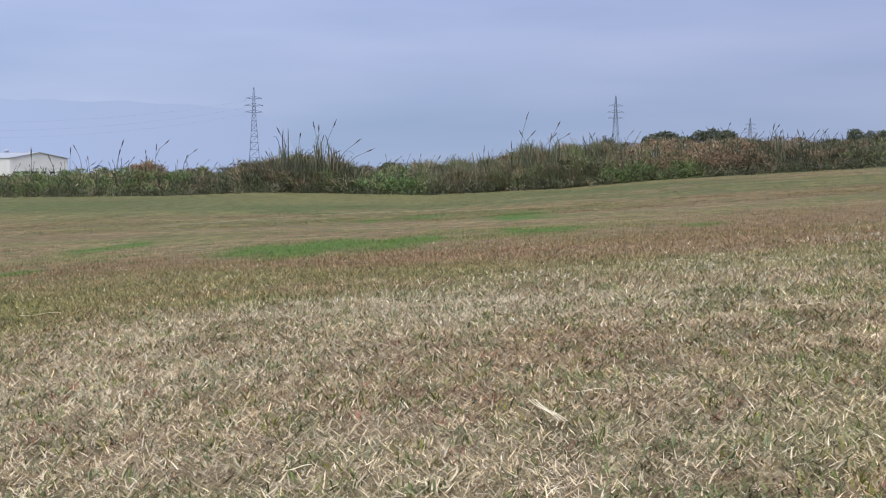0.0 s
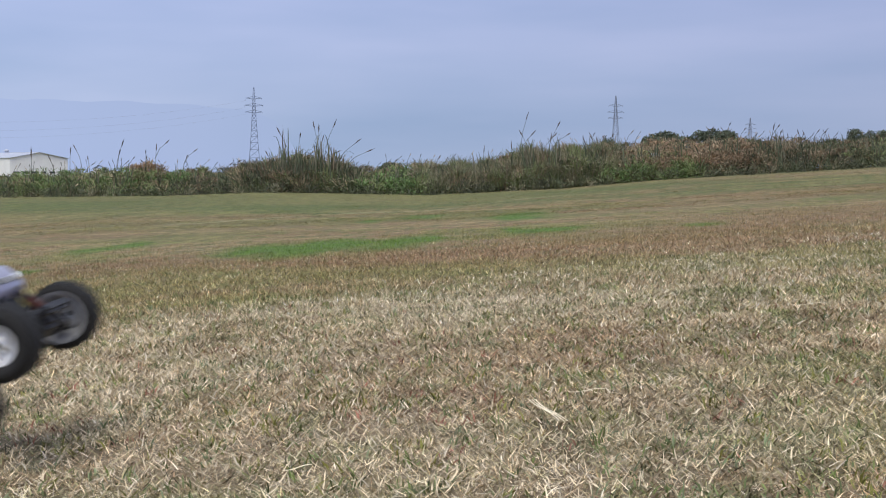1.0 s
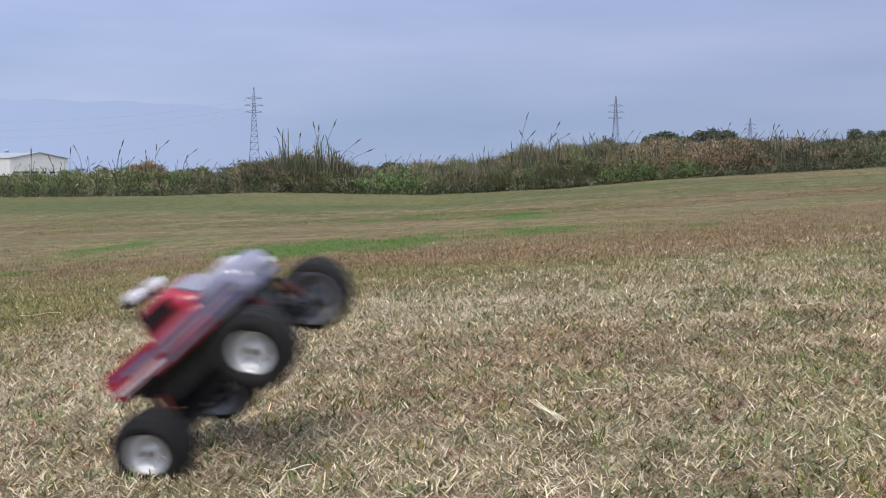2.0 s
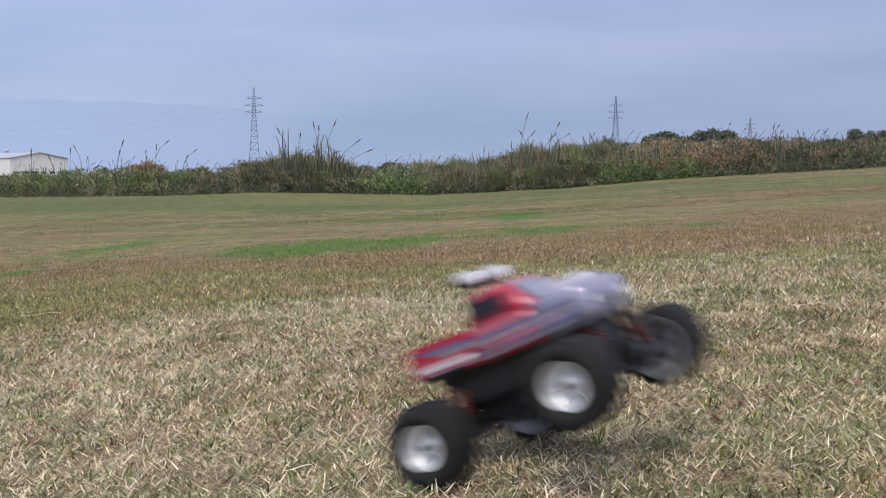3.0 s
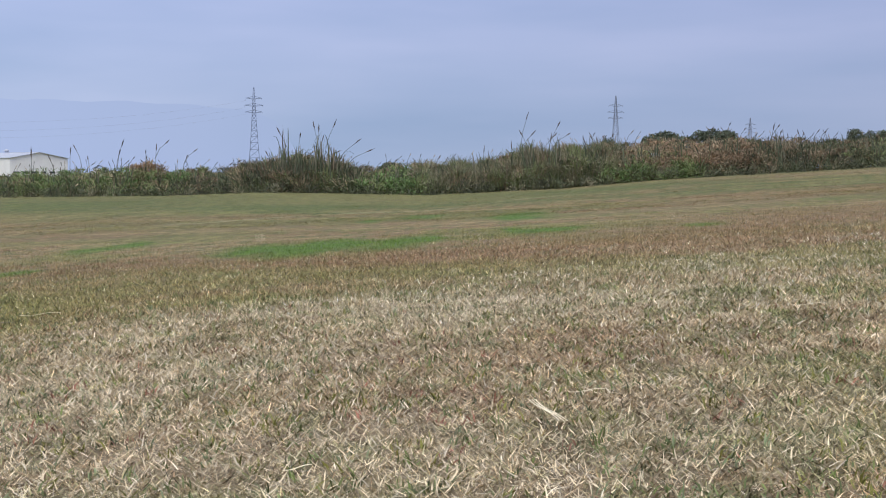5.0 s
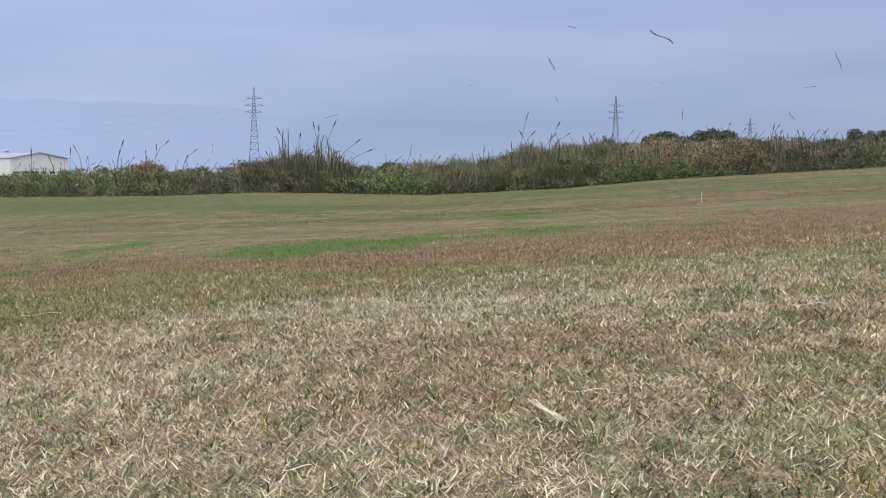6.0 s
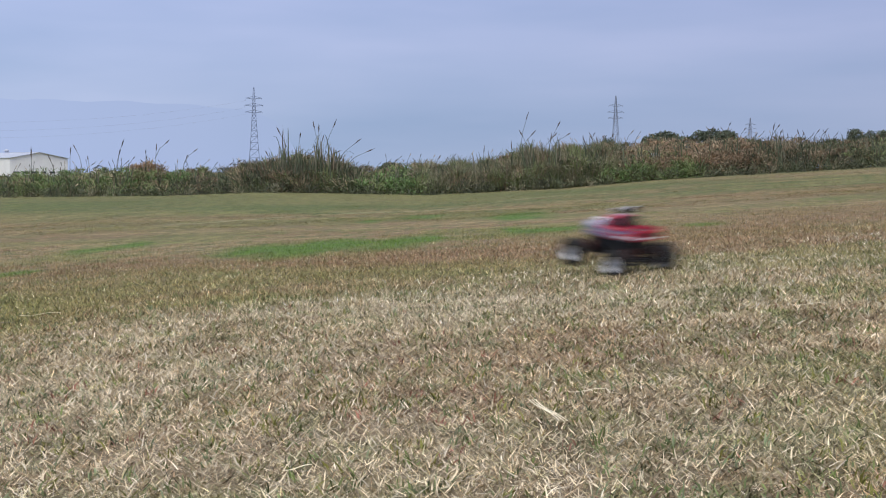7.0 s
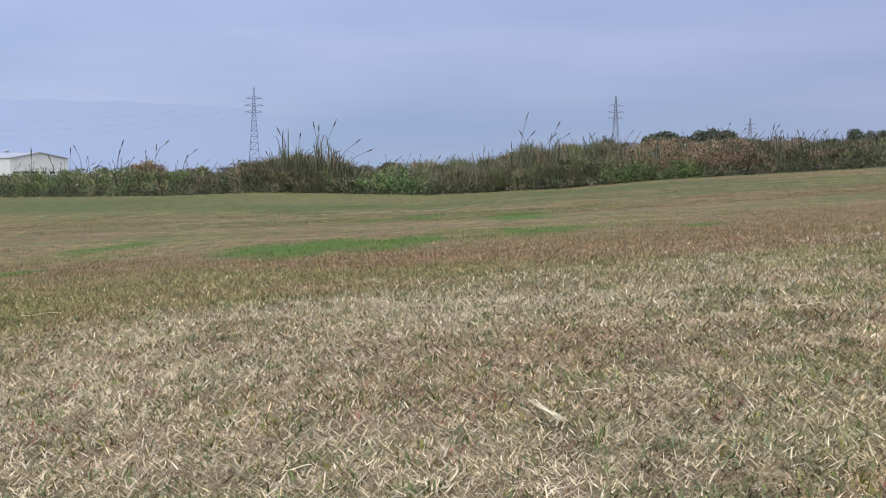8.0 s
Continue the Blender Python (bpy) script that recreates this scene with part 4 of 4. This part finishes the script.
def build_truck():
    t = empty("toy_truck")
    # chassis and running gear
    bm = bmesh.new()
    box(bm, 0, 0, 0.012, 0.30, 0.085, 0.034, 0.008)
    part("chassis", bm, M_BLACK, t)
    # black boxes added to fill the gap between chassis and body
    bm = bmesh.new()
    box(bm, 0.0, 0.0, 0.058, 0.31, 0.130, 0.062, 0.010)
    part("battery_tray", bm, M_BLACK, t)
    bm = bmesh.new()
    box(bm, 0.0, 0.0, 0.0975, 0.35, 0.145, 0.020, 0.006)
    part("body_mount", bm, M_BLACK, t)
    for x in (0.165, -0.165):
        bm = bmesh.new()
        box(bm, x, 0, 0.0, 0.06, 0.07, 0.05, 0.01)
        part("gearbox", bm, M_BLACK, t)
    bm = bmesh.new()
    box(bm, 0.218, 0, 0.004, 0.018, 0.13, 0.022, 0.006)
    rod(bm, (0.17, 0.03, 0.005), (0.215, 0.035, 0.005), 0.006)
    rod(bm, (0.17, -0.03, 0.005), (0.215, -0.035, 0.005), 0.006)
    part("front_bumper", bm, M_BLACK, t)
    bm = bmesh.new()
    box(bm, -0.215, 0, 0.006, 0.014, 0.12, 0.020, 0.005)
    rod(bm, (-0.17, 0.03, 0.005), (-0.212, 0.03, 0.005), 0.006)
    rod(bm, (-0.17, -0.03, 0.005), (-0.212, -0.03, 0.005), 0.006)
    part("rear_bumper", bm, M_BLACK, t)
    for sx in (1, -1):
        bm = bmesh.new()
        box(bm, sx * 0.150, 0, 0.070, 0.006, 0.12, 0.05, 0.002)
        part("shock_tower", bm, M_BLACK, t)
        for sy in (1, -1):
            bm = bmesh.new()
            for dx in (-0.028, 0.028):
                rod(bm, (sx * 0.15 + dx, sy * 0.032, -0.010), (sx * 0.15 + dx * 0.4, sy * 0.140, -0.020), 0.0055)
            rod(bm, (sx * 0.15, sy * 0.035, 0.028), (sx * 0.15, sy * 0.140, 0.018), 0.005)
            box(bm, sx * 0.15, sy * 0.142, 0, 0.03, 0.016, 0.05, 0.004)
            part("suspension_arm", bm, M_BLACK, t)
            bm = bmesh.new()
            rod(bm, (sx * 0.15, sy * 0.03, 0.0), (sx * 0.15, sy * 0.15, 0.0), 0.005)
            part("drive_shaft", bm, M_BLACK, t)
            for dx in (-0.016, 0.016):
                a, b = Vector((sx * 0.15 + dx, sy * 0.048, 0.088)), Vector((sx * 0.15 + dx, sy * 0.108, -0.008))
                bm = bmesh.new()
                rod(bm, a, a.lerp(b, 0.55), 0.0075, None, 10)
                rod(bm, a.lerp(b, 0.5), b, 0.003, None, 8)
                sh = part("shock", bm, M_BLACK, t)
                q = (b - a).to_track_quat("Y", "Z").to_matrix().to_4x4()
                bm = lathe([(0.0042 * k, 0.0105 if k % 2 else 0.0080) for k in range(17)], 12)
                bmesh.ops.transform(bm, matrix=Matrix.Translation(a.lerp(b, 0.22)) @ q, verts=bm.verts)
                part("spring", bm, M_SPRING, sh, "orange-red coil spring")
    # bodywork: hood and fenders, cab, bed
    hood = section_body([(0.184, 0.060, 0.062, 0.074, 0.118), (0.174, 0.076, 0.080, 0.068, 0.134), (0.152, 0.082, 0.086, 0.064, 0.142), (0.11, 0.083, 0.086, 0.065, 0.142), (0.075, 0.084, 0.086, 0.067, 0.136)])
    smooth(part("hood", hood, M_SILVER, t, "lavender-silver hood and fenders"))
    bm = bmesh.new()
    box(bm, 0.1835, 0, 0.092, 0.006, 0.100, 0.018, 0.003)
    grille = part("grille", bm, M_BLACK, t)
    for k in range(5):
        bm = bmesh.new()
        box(bm, 0.1875, (k - 2) * 0.018, 0.092, 0.003, 0.003, 0.015)
        part("grille_bar", bm, M_CHROME, grille)
    for sy in (1, -1):
        bm = bmesh.new()
        rod(bm, (0.178, sy * 0.057, 0.096), (0.1870, sy * 0.055, 0.096), 0.009, 0.008, 12)
        part("headlight", bm, M_LENS, t)
    bm = bmesh.new()
    box(bm, 0.118, 0, 0.145, 0.066, 0.060, 0.016, 0.005)
    part("hood_scoop", bm, M_WHITE, t, "white hood scoop")
    mid = section_body([(0.080, 0.084, 0.086, 0.067, 0.130), (0.02, 0.085, 0.087, 0.067, 0.134), (-0.065, 0.085, 0.087, 0.069, 0.132)])
    smooth(part("door_panel", mid, M_RED, t))
    cab = section_body([(0.078, 0.076, 0.070, 0.128, 0.134), (0.032, 0.074, 0.066, 0.128, 0.188), (-0.005, 0.074, 0.065, 0.128, 0.190), (-0.050, 0.074, 0.065, 0.128, 0.187), (-0.062, 0.074, 0.068, 0.128, 0.170)])
    smooth(part("cab", cab, M_RED, t))
    bm = bmesh.new()
    box(bm, 0.0575, 0, 0.160, 0.004, 0.108, 0.052, 0.0015, pose(0, 0, 0, 0, -38, 0))
    part("windscreen", bm, M_SCREEN, t, "windscreen with the sky's reflection put into its silvery colour")
    bm = bmesh.new()
    box(bm, -0.0610, 0, 0.160, 0.008, 0.120, 0.050, 0.002, pose(0, 0, 0, 0, 8, 0))
    part("rear_window", bm, M_TINTED, t)
    for sy in (1, -1):
        bm = bmesh.new()
        box(bm, -0.014, sy * 0.0715, 0.158, 0.078, 0.005, 0.036, 0.002, pose(0, 0, 0, sy * 9, 0, 0))
        part("side_window", bm, M_TINTED, t)
        for z, h, x0, x1, m in ((0.1235, 0.014, -0.058, 0.050, M_PINK), (0.1130, 0.005, -0.060, 0.155, M_BLUE), (0.1040, 0.011, -0.060, 0.162, M_SILVER),
                                (0.0945, 0.006, -0.050, 0.130, M_PALE), (0.0865, 0.006, -0.060, 0.160, M_BLUE), (0.0780, 0.007, -0.060, 0.150, M_SILVER)):
            bm = bmesh.new()
            box(bm, (x0 + x1) / 2, sy * 0.0868, z, x1 - x0, 0.004, h, 0.0012)
            part("side_stripe", bm, m, t)
    # bed: two sides, floor, tailgate
    for sy in (1, -1):
        bm = bmesh.new()
        box(bm, -0.134, sy * 0.080, 0.107, 0.146, 0.014, 0.064, 0.006, pose(0, 0, 0, 0, 3, 0))
        part("bed_side", bm, M_RED, t)
        for z, h, x0, x1, m in ((0.1225, 0.006, -0.188, -0.070, M_BLUE), (0.1130, 0.010, -0.150, -0.066, M_SILVER), (0.1030, 0.005, -0.196, -0.070, M_PINK),
                                (0.0935, 0.009, -0.198, -0.066, M_WHITE), (0.0840, 0.004, -0.190, -0.066, M_PALE)):
            bm = bmesh.new()
            box(bm, (x0 + x1) / 2, sy * 0.0873, z - 0.052 * ((x0 + x1) / 2 + 0.132), x1 - x0, 0.003, h, 0.001, pose(0, 0, 0, 0, 3, 0))
            part("side_stripe", bm, m, t)
        bm = bmesh.new()
        box(bm, -0.150, sy * 0.0855, 0.078, 0.090, 0.018, 0.010, 0.004)
        part("fender_flare", bm, M_BLACK, t)
    bm = bmesh.new()
    box(bm, -0.132, 0, 0.112, 0.138, 0.148, 0.008, 0.002)
    part("bed_cover", bm, mat("dark_grey_cover", (0.07, 0.075, 0.08), 0.5, var=0.15, scale=30, bump=0.1), t)
    bm = bmesh.new()
    box(bm, -0.204, 0, 0.107, 0.012, 0.172, 0.056, 0.005)
    tail = part("tailgate", bm, M_RED, t)
    bm = bmesh.new()
    box(bm, -0.2115, 0, 0.112, 0.004, 0.110, 0.020, 0.002)
    part("tailgate_panel", bm, M_BLACK, tail)
    for z in (0.094,):
        bm = bmesh.new()
        box(bm, -0.2115, 0, z, 0.003, 0.160, 0.006, 0.001)
        part("tailgate_stripe", bm, M_WHITE, tail)
    # lamp pods over the cab
    bm = bmesh.new()
    rod(bm, (-0.056, 0.058, 0.13), (-0.048, 0.056, 0.212), 0.004)
    rod(bm, (-0.056, -0.058, 0.13), (-0.048, -0.056, 0.212), 0.004)
    rod(bm, (-0.048, 0.056, 0.212), (-0.048, -0.056, 0.212), 0.004)
    bar = part("roll_bar", bm, M_BLACK, t)
    for y in (-0.044, 0.044):
        bm = bmesh.new()
        box(bm, -0.046, y, 0.224, 0.024, 0.056, 0.020, 0.005)
        pod = part("lamp_pod", bm, M_BLACK, bar)
        bm = bmesh.new()
        box(bm, -0.0330, y, 0.2245, 0.020, 0.060, 0.021, 0.004)
        part("lamp_lens", bm, M_LENS, bar, "white lamp lens")
    bm = bmesh.new()
    rod(bm, (-0.07, 0.05, 0.10), (-0.09, 0.055, 0.24), 0.0012, 0.0008, 5)
    part("aerial", bm, M_BLACK, t)
    for x in (AXLE, -AXLE):
        for y in (TRACK, -TRACK):
            wheel(t, "front_wheel" if x > 0 else "rear_wheel", x, y)
    return tagged(t, "red and silver radio-controlled monster truck with fat black tyres", "toy truck")


TRUCK = build_truck()
for ob in TRUCK.children:
    if ob.name.split(".")[0] in ("hood", "grille", "headlight", "hood_scoop", "door_panel", "cab", "windscreen", "rear_window", "side_window", "side_stripe", "bed_side",
                                 "bed_cover", "tailgate", "fender_flare", "roll_bar"):
        lift = pose(0, 0, 0.0220) if ob.name.startswith("roll") else pose(0, 0, 0.0245, 0, 1.80, 0)
        ob.matrix_basis = lift @ ob.matrix_basis


# ---------------------------------------------------------------- bits of straw thrown into the air
def thrown(rows, length, width, dark=True, seed=1, curl=0.12):
    """rows: (t, column, row, depth, turn): turn is the straw's slope in degrees. Before and after, it lies on the grass."""
    ob = straw_piece("flying_straw", "brown bit of cut straw thrown up by the wheels" if dark else "pale bit of cut straw thrown up by the wheels", length, width,
                     M_STRAW_DARK if dark else M_STRAW, curl, 2, seed)
    rnd = random.Random(seed)
    keys = []
    x0, y0 = 1.15 + rnd.uniform(0, 0.5), 1.6 + rnd.uniform(0, 0.6)
    rest = pose(x0, y0, float(ground_z(x0, y0)) + 0.022, 0, 0, rnd.uniform(0, 180))
    keys += [(0.0, rest), (4.2 + rnd.uniform(0, 0.3), rest)]
    for t, column, row, depth, turn in rows:
        p = at_edge(column, row, depth)
        keys.append((t, Matrix.Translation(p) @ Matrix.Rotation(radians(turn), 4, "Y")))
    x1, y1 = p.x + rnd.uniform(-0.1, 0.1), p.y + rnd.uniform(-0.1, 0.1)
    down = pose(x1, y1, float(ground_z(x1, y1)) + 0.012, 0, 0, rnd.uniform(0, 60))
    keys.append((6.5 + 1 / 30, keys[-1][1]))
    keys += [(6.6, down), (8.0, down)]
    walk(ob, keys)


def spin(hub, step):
    """The wheels turn on steadily."""
    base = hub.matrix_basis.copy()
    walk(hub, [(k / 30, base @ Matrix.Rotation(radians(step * k), 4, "Y")) for k in range(241)])


def truck_pose(row):
    x, y, z, yaw, pitch, roll = row
    return (Matrix.Translation((x, y, z)) @ Matrix.Rotation(radians(yaw), 4, "Z") @ Matrix.Rotation(-radians(pitch), 4, "Y")
            @ Matrix.Rotation(radians(roll), 4, "X"))


def motions():
    # seconds, x, y, z, yaw, pitch, roll: across the foreground on the rear wheels
    table = [(0.0, -1.30, 2.33, 0.020, 15, 30, -5),
             (0.500, -1.142, 2.425, 0.060, 9.4, 36.5, -1.9), (0.667, -1.082, 2.440, 0.075, 5.2, 39.4, -0.0), (0.833, -1.020, 2.450, 0.086, 1.0, 42.0, 1.4),
             (1.000, -0.957, 2.455, 0.098, -3.3, 44.2, 2.8), (1.167, -0.874, 2.459, 0.108, -7.7, 45.9, 4.4), (1.500, -0.695, 2.460, 0.124, -14.6, 47.2, 9.9),
             (1.667, -0.608, 2.462, 0.128, -16.9, 47.1, 13.2), (2.667, -0.009, 2.217, 0.149, -31.2, 31.4, 13.8), (2.833, 0.094, 2.148, 0.144, -33.6, 28.9, 8.5)]
    table += [(3.000, 0.199, 2.111, 0.135, -35.6, 26.1, 3.6), (3.167, 0.295, 2.075, 0.117, -36.6, 22.9, -2.0), (3.333, 0.394, 2.036, 0.100, -37.5, 19.5, -7.1),
              (3.500, 0.493, 1.967, 0.088, -39.6, 16.8, -10.2), (3.667, 0.590, 1.888, 0.076, -42.9, 14.6, -12.0), (4.000, 0.774, 1.677, 0.088, -52.9, 14.5, -12.1),
              (4.167, 0.866, 1.605, 0.106, -58.1, 14.3, -9.5), (4.5, 1.14, 1.50, 0.13, -50, 8, -3), (4.9, 1.75, 1.50, 0.17, -20, 4, 0)]
    # a wide turn, and back across the field
    table += [(5.3, 2.6, 1.75, 0.22, 20, 0, 3), (5.7, 3.4, 2.5, 0.26, 60, 0, 3), (6.1, 3.6, 3.4, 0.26, 95, 5, 2), (6.4, 3.3, 4.2, 0.24, 118, 12, 0), (6.7, 2.40, 4.85, 0.21, 130, 19, -1),
              (6.8, 1.773, 5.293, 0.184, 131.8, 18.3, -0.9), (6.9, 1.423, 5.749, 0.115, 130.5, 1.0, -4.9), (7.0, 0.930, 6.258, 0.099, 126.5, 8.5, -4.4),
              (7.1, 0.337, 6.817, 0.096, 125.0, 25.0, -2.3), (7.2, -0.260, 7.410, 0.082, 120.0, 35.0, -1.4), (7.3, -0.866, 8.041, 0.039, 131.4, 27.9, 0)]
    table += [(7.4, -1.526, 8.709, -0.029, 139.4, 25.3, 1.3), (7.5, -2.250, 9.392, -0.140, 137.6, 1.6, -2.3), (7.6, -3.045, 10.075, -0.223, 128.7, -3.0, 0.6),
              (7.7, -3.80, 10.70, -0.26, 124, -3.0, 1.1), (7.8, -4.38, 11.2, -0.26, 122, -1, 0), (8.0, -5.5, 12.2, -0.27, 125, 0, 0)]
    table = np.array(table)
    T = table[:, 0]

    def at_time(t):
        """The path between the rows, with smooth slopes."""
        k = int(np.clip(np.searchsorted(T, t) - 1, 0, len(T) - 2))
        h = T[k + 1] - T[k]
        f = (t - T[k]) / h
        lo, hi = max(k - 1, 0), min(k + 2, len(T) - 1)
        m0 = (table[k + 1, 1:] - table[lo, 1:]) / (T[k + 1] - T[lo]) * h
        m1 = (table[hi, 1:] - table[k, 1:]) / (T[hi] - T[k]) * h
        a, b = table[k, 1:], table[k + 1, 1:]
        return (2 * f ** 3 - 3 * f ** 2 + 1) * a + (f ** 3 - 2 * f ** 2 + f) * m0 + (3 * f ** 2 - 2 * f ** 3) * b + (f ** 3 - f ** 2) * m1

    # until 4.5 s the truck goes forward step by step, as slowed film does; after that it runs freely
    rows = []
    for k in range(27):
        t = k / 6
        if k:
            rows.append((t - 1 / 30, truck_pose(at_time(t - 0.80 / 6))))
        rows.append((t, truck_pose(at_time(t))))
        rows.append((t + 1 / 30, truck_pose(at_time(t + 0.20 / 6))))
    rows += [(k / 30, truck_pose(at_time(k / 30))) for k in range(135, 241)]
    walk(TRUCK, rows)
    for hub in WHEELS.values():
        spin(hub, 80)
    thrown([(5.0, 1175, 300, 2.2, 10), (5.8, 1179, 71, 2.2, 32), (6.0, 1172, 66, 2.2, 36), (6.4, 1163, 76, 2.2, 36), (6.5, 1168, 82, 2.2, 38)], 0.050, 0.0058, True, 21, 0.16)
    thrown([(5.0, 1500, 400, 2.2, 60), (5.8, 1476, 155, 2.2, -85), (6.0, 1484, 107, 2.2, 78), (6.4, 1481, 84, 2.2, 60), (6.5, 1493, 78, 2.2, 50)], 0.036, 0.003, True, 22)
    thrown([(5.0, 1490, 420, 2.3, 0), (5.8, 1449, 163, 2.3, -60), (6.0, 1434, 154, 2.3, 4), (6.4, 1430, 156, 2.3, 45), (6.5, 1436, 161, 2.3, 60)], 0.022, 0.003, True, 23)
    thrown([(5.0, 1190, 380, 2.3, 0), (5.8, 1175, 145, 2.3, -4), (6.0, 1167, 148, 2.3, -4), (6.4, 1165, 165, 2.3, 6), (6.5, 1160, 176, 2.3, 12)], 0.026, 0.002, False, 24)
    thrown([(5.0, 1230, 420, 2.3, 0), (5.8, 1207, 198, 2.3, -80), (6.0, 1208, 203, 2.3, -80), (6.4, 1212, 290, 2.3, -60), (6.5, 1214, 320, 2.3, -50)], 0.021, 0.003, True, 25)
    thrown([(5.0, 1060, 300, 2.2, 0), (5.8, 1038, 72, 2.2, 60), (6.0, 1012, 48, 2.2, 20), (6.4, 986, 42, 2.2, -4), (6.5, 974, 44, 2.2, 10)], 0.014, 0.004, True, 26)
    thrown([(5.0, 1040, 320, 2.0, 0), (5.8, 1014, 120, 2.0, -80), (6.0, 976, 113, 2.0, 70), (6.4, 940, 124, 2.0, 40), (6.5, 925, 135, 2.0, 14)], 0.022, 0.005, True, 27)
    thrown([(5.0, 1400, 420, 2.5, 0), (5.8, 1420, 300, 2.5, -70), (6.0, 1401, 206, 2.5, 60), (6.4, 1390, 205, 2.5, 70), (6.5, 1382, 210, 2.5, 75)], 0.020, 0.003, True, 28)
    thrown([(5.0, 1250, 420, 2.6, 0), (5.8, 1250, 315, 2.6, -80), (6.0, 1242, 350, 2.6, -80), (6.4, 1240, 400, 2.6, -70), (6.5, 1238, 410, 2.6, -60)], 0.024, 0.0028, False, 29)
    thrown([(5.0, 960, 420, 2.4, 0), (5.8, 1015, 118, 2.4, 80), (6.0, 985, 176, 2.4, 70), (6.4, 958, 148, 2.4, 40), (6.5, 946, 151, 2.4, 35)], 0.014, 0.003, True, 30)
    thrown([(5.0, 640, 420, 2.2, 0), (5.8, 620, 206, 2.2, 5), (6.0, 587, 206, 2.2, -8), (6.4, 560, 214, 2.2, 3), (6.5, 552, 218, 2.2, 2)], 0.024, 0.003, True, 31)
    thrown([(5.0, 760, 460, 2.5, 0), (5.8, 745, 320, 2.5, -60), (6.0, 727, 267, 2.5, -72), (6.4, 715, 330, 2.5, -60), (6.5, 712, 350, 2.5, -50)], 0.024, 0.003, True, 32)
    thrown([(5.0, 460, 420, 1.5, 0), (5.8, 432, 250, 1.5, -80), (6.0, 376, 262, 1.5, -76), (6.4, 402, 130, 1.5, -20), (6.5, 400, 121, 1.5, 4)], 0.012, 0.004, False, 33)
    thrown([(5.0, 850, 420, 2.4, 0), (5.8, 858, 170, 2.4, 30), (6.0, 830, 149, 2.4, 60), (6.4, 812, 140, 2.4, 30), (6.5, 806, 144, 2.4, 10)], 0.010, 0.004, False, 34)
    thrown([(5.0, 1180, 440, 2.4, 0), (5.8, 1172, 260, 2.4, -80), (6.0, 1166, 188, 2.4, -85), (6.4, 1222, 152, 2.4, -60), (6.5, 1224, 155, 2.4, -40)], 0.022, 0.003, False, 35)
    thrown([(5.0, 1080, 440, 2.6, 0), (5.8, 1076, 290, 2.6, 40), (6.0, 1062, 210, 2.6, 10), (6.4, 1064, 270, 2.6, 60), (6.5, 1060, 290, 2.6, 75)], 0.012, 0.004, False, 36)
    thrown([(5.0, 800, 480, 2.6, 0), (5.8, 820, 300, 2.6, -60), (6.0, 815, 310, 2.6, -60), (6.4, 811, 340, 2.6, -62), (6.5, 809, 350, 2.6, -62)], 0.020, 0.003, False, 37)


motions()
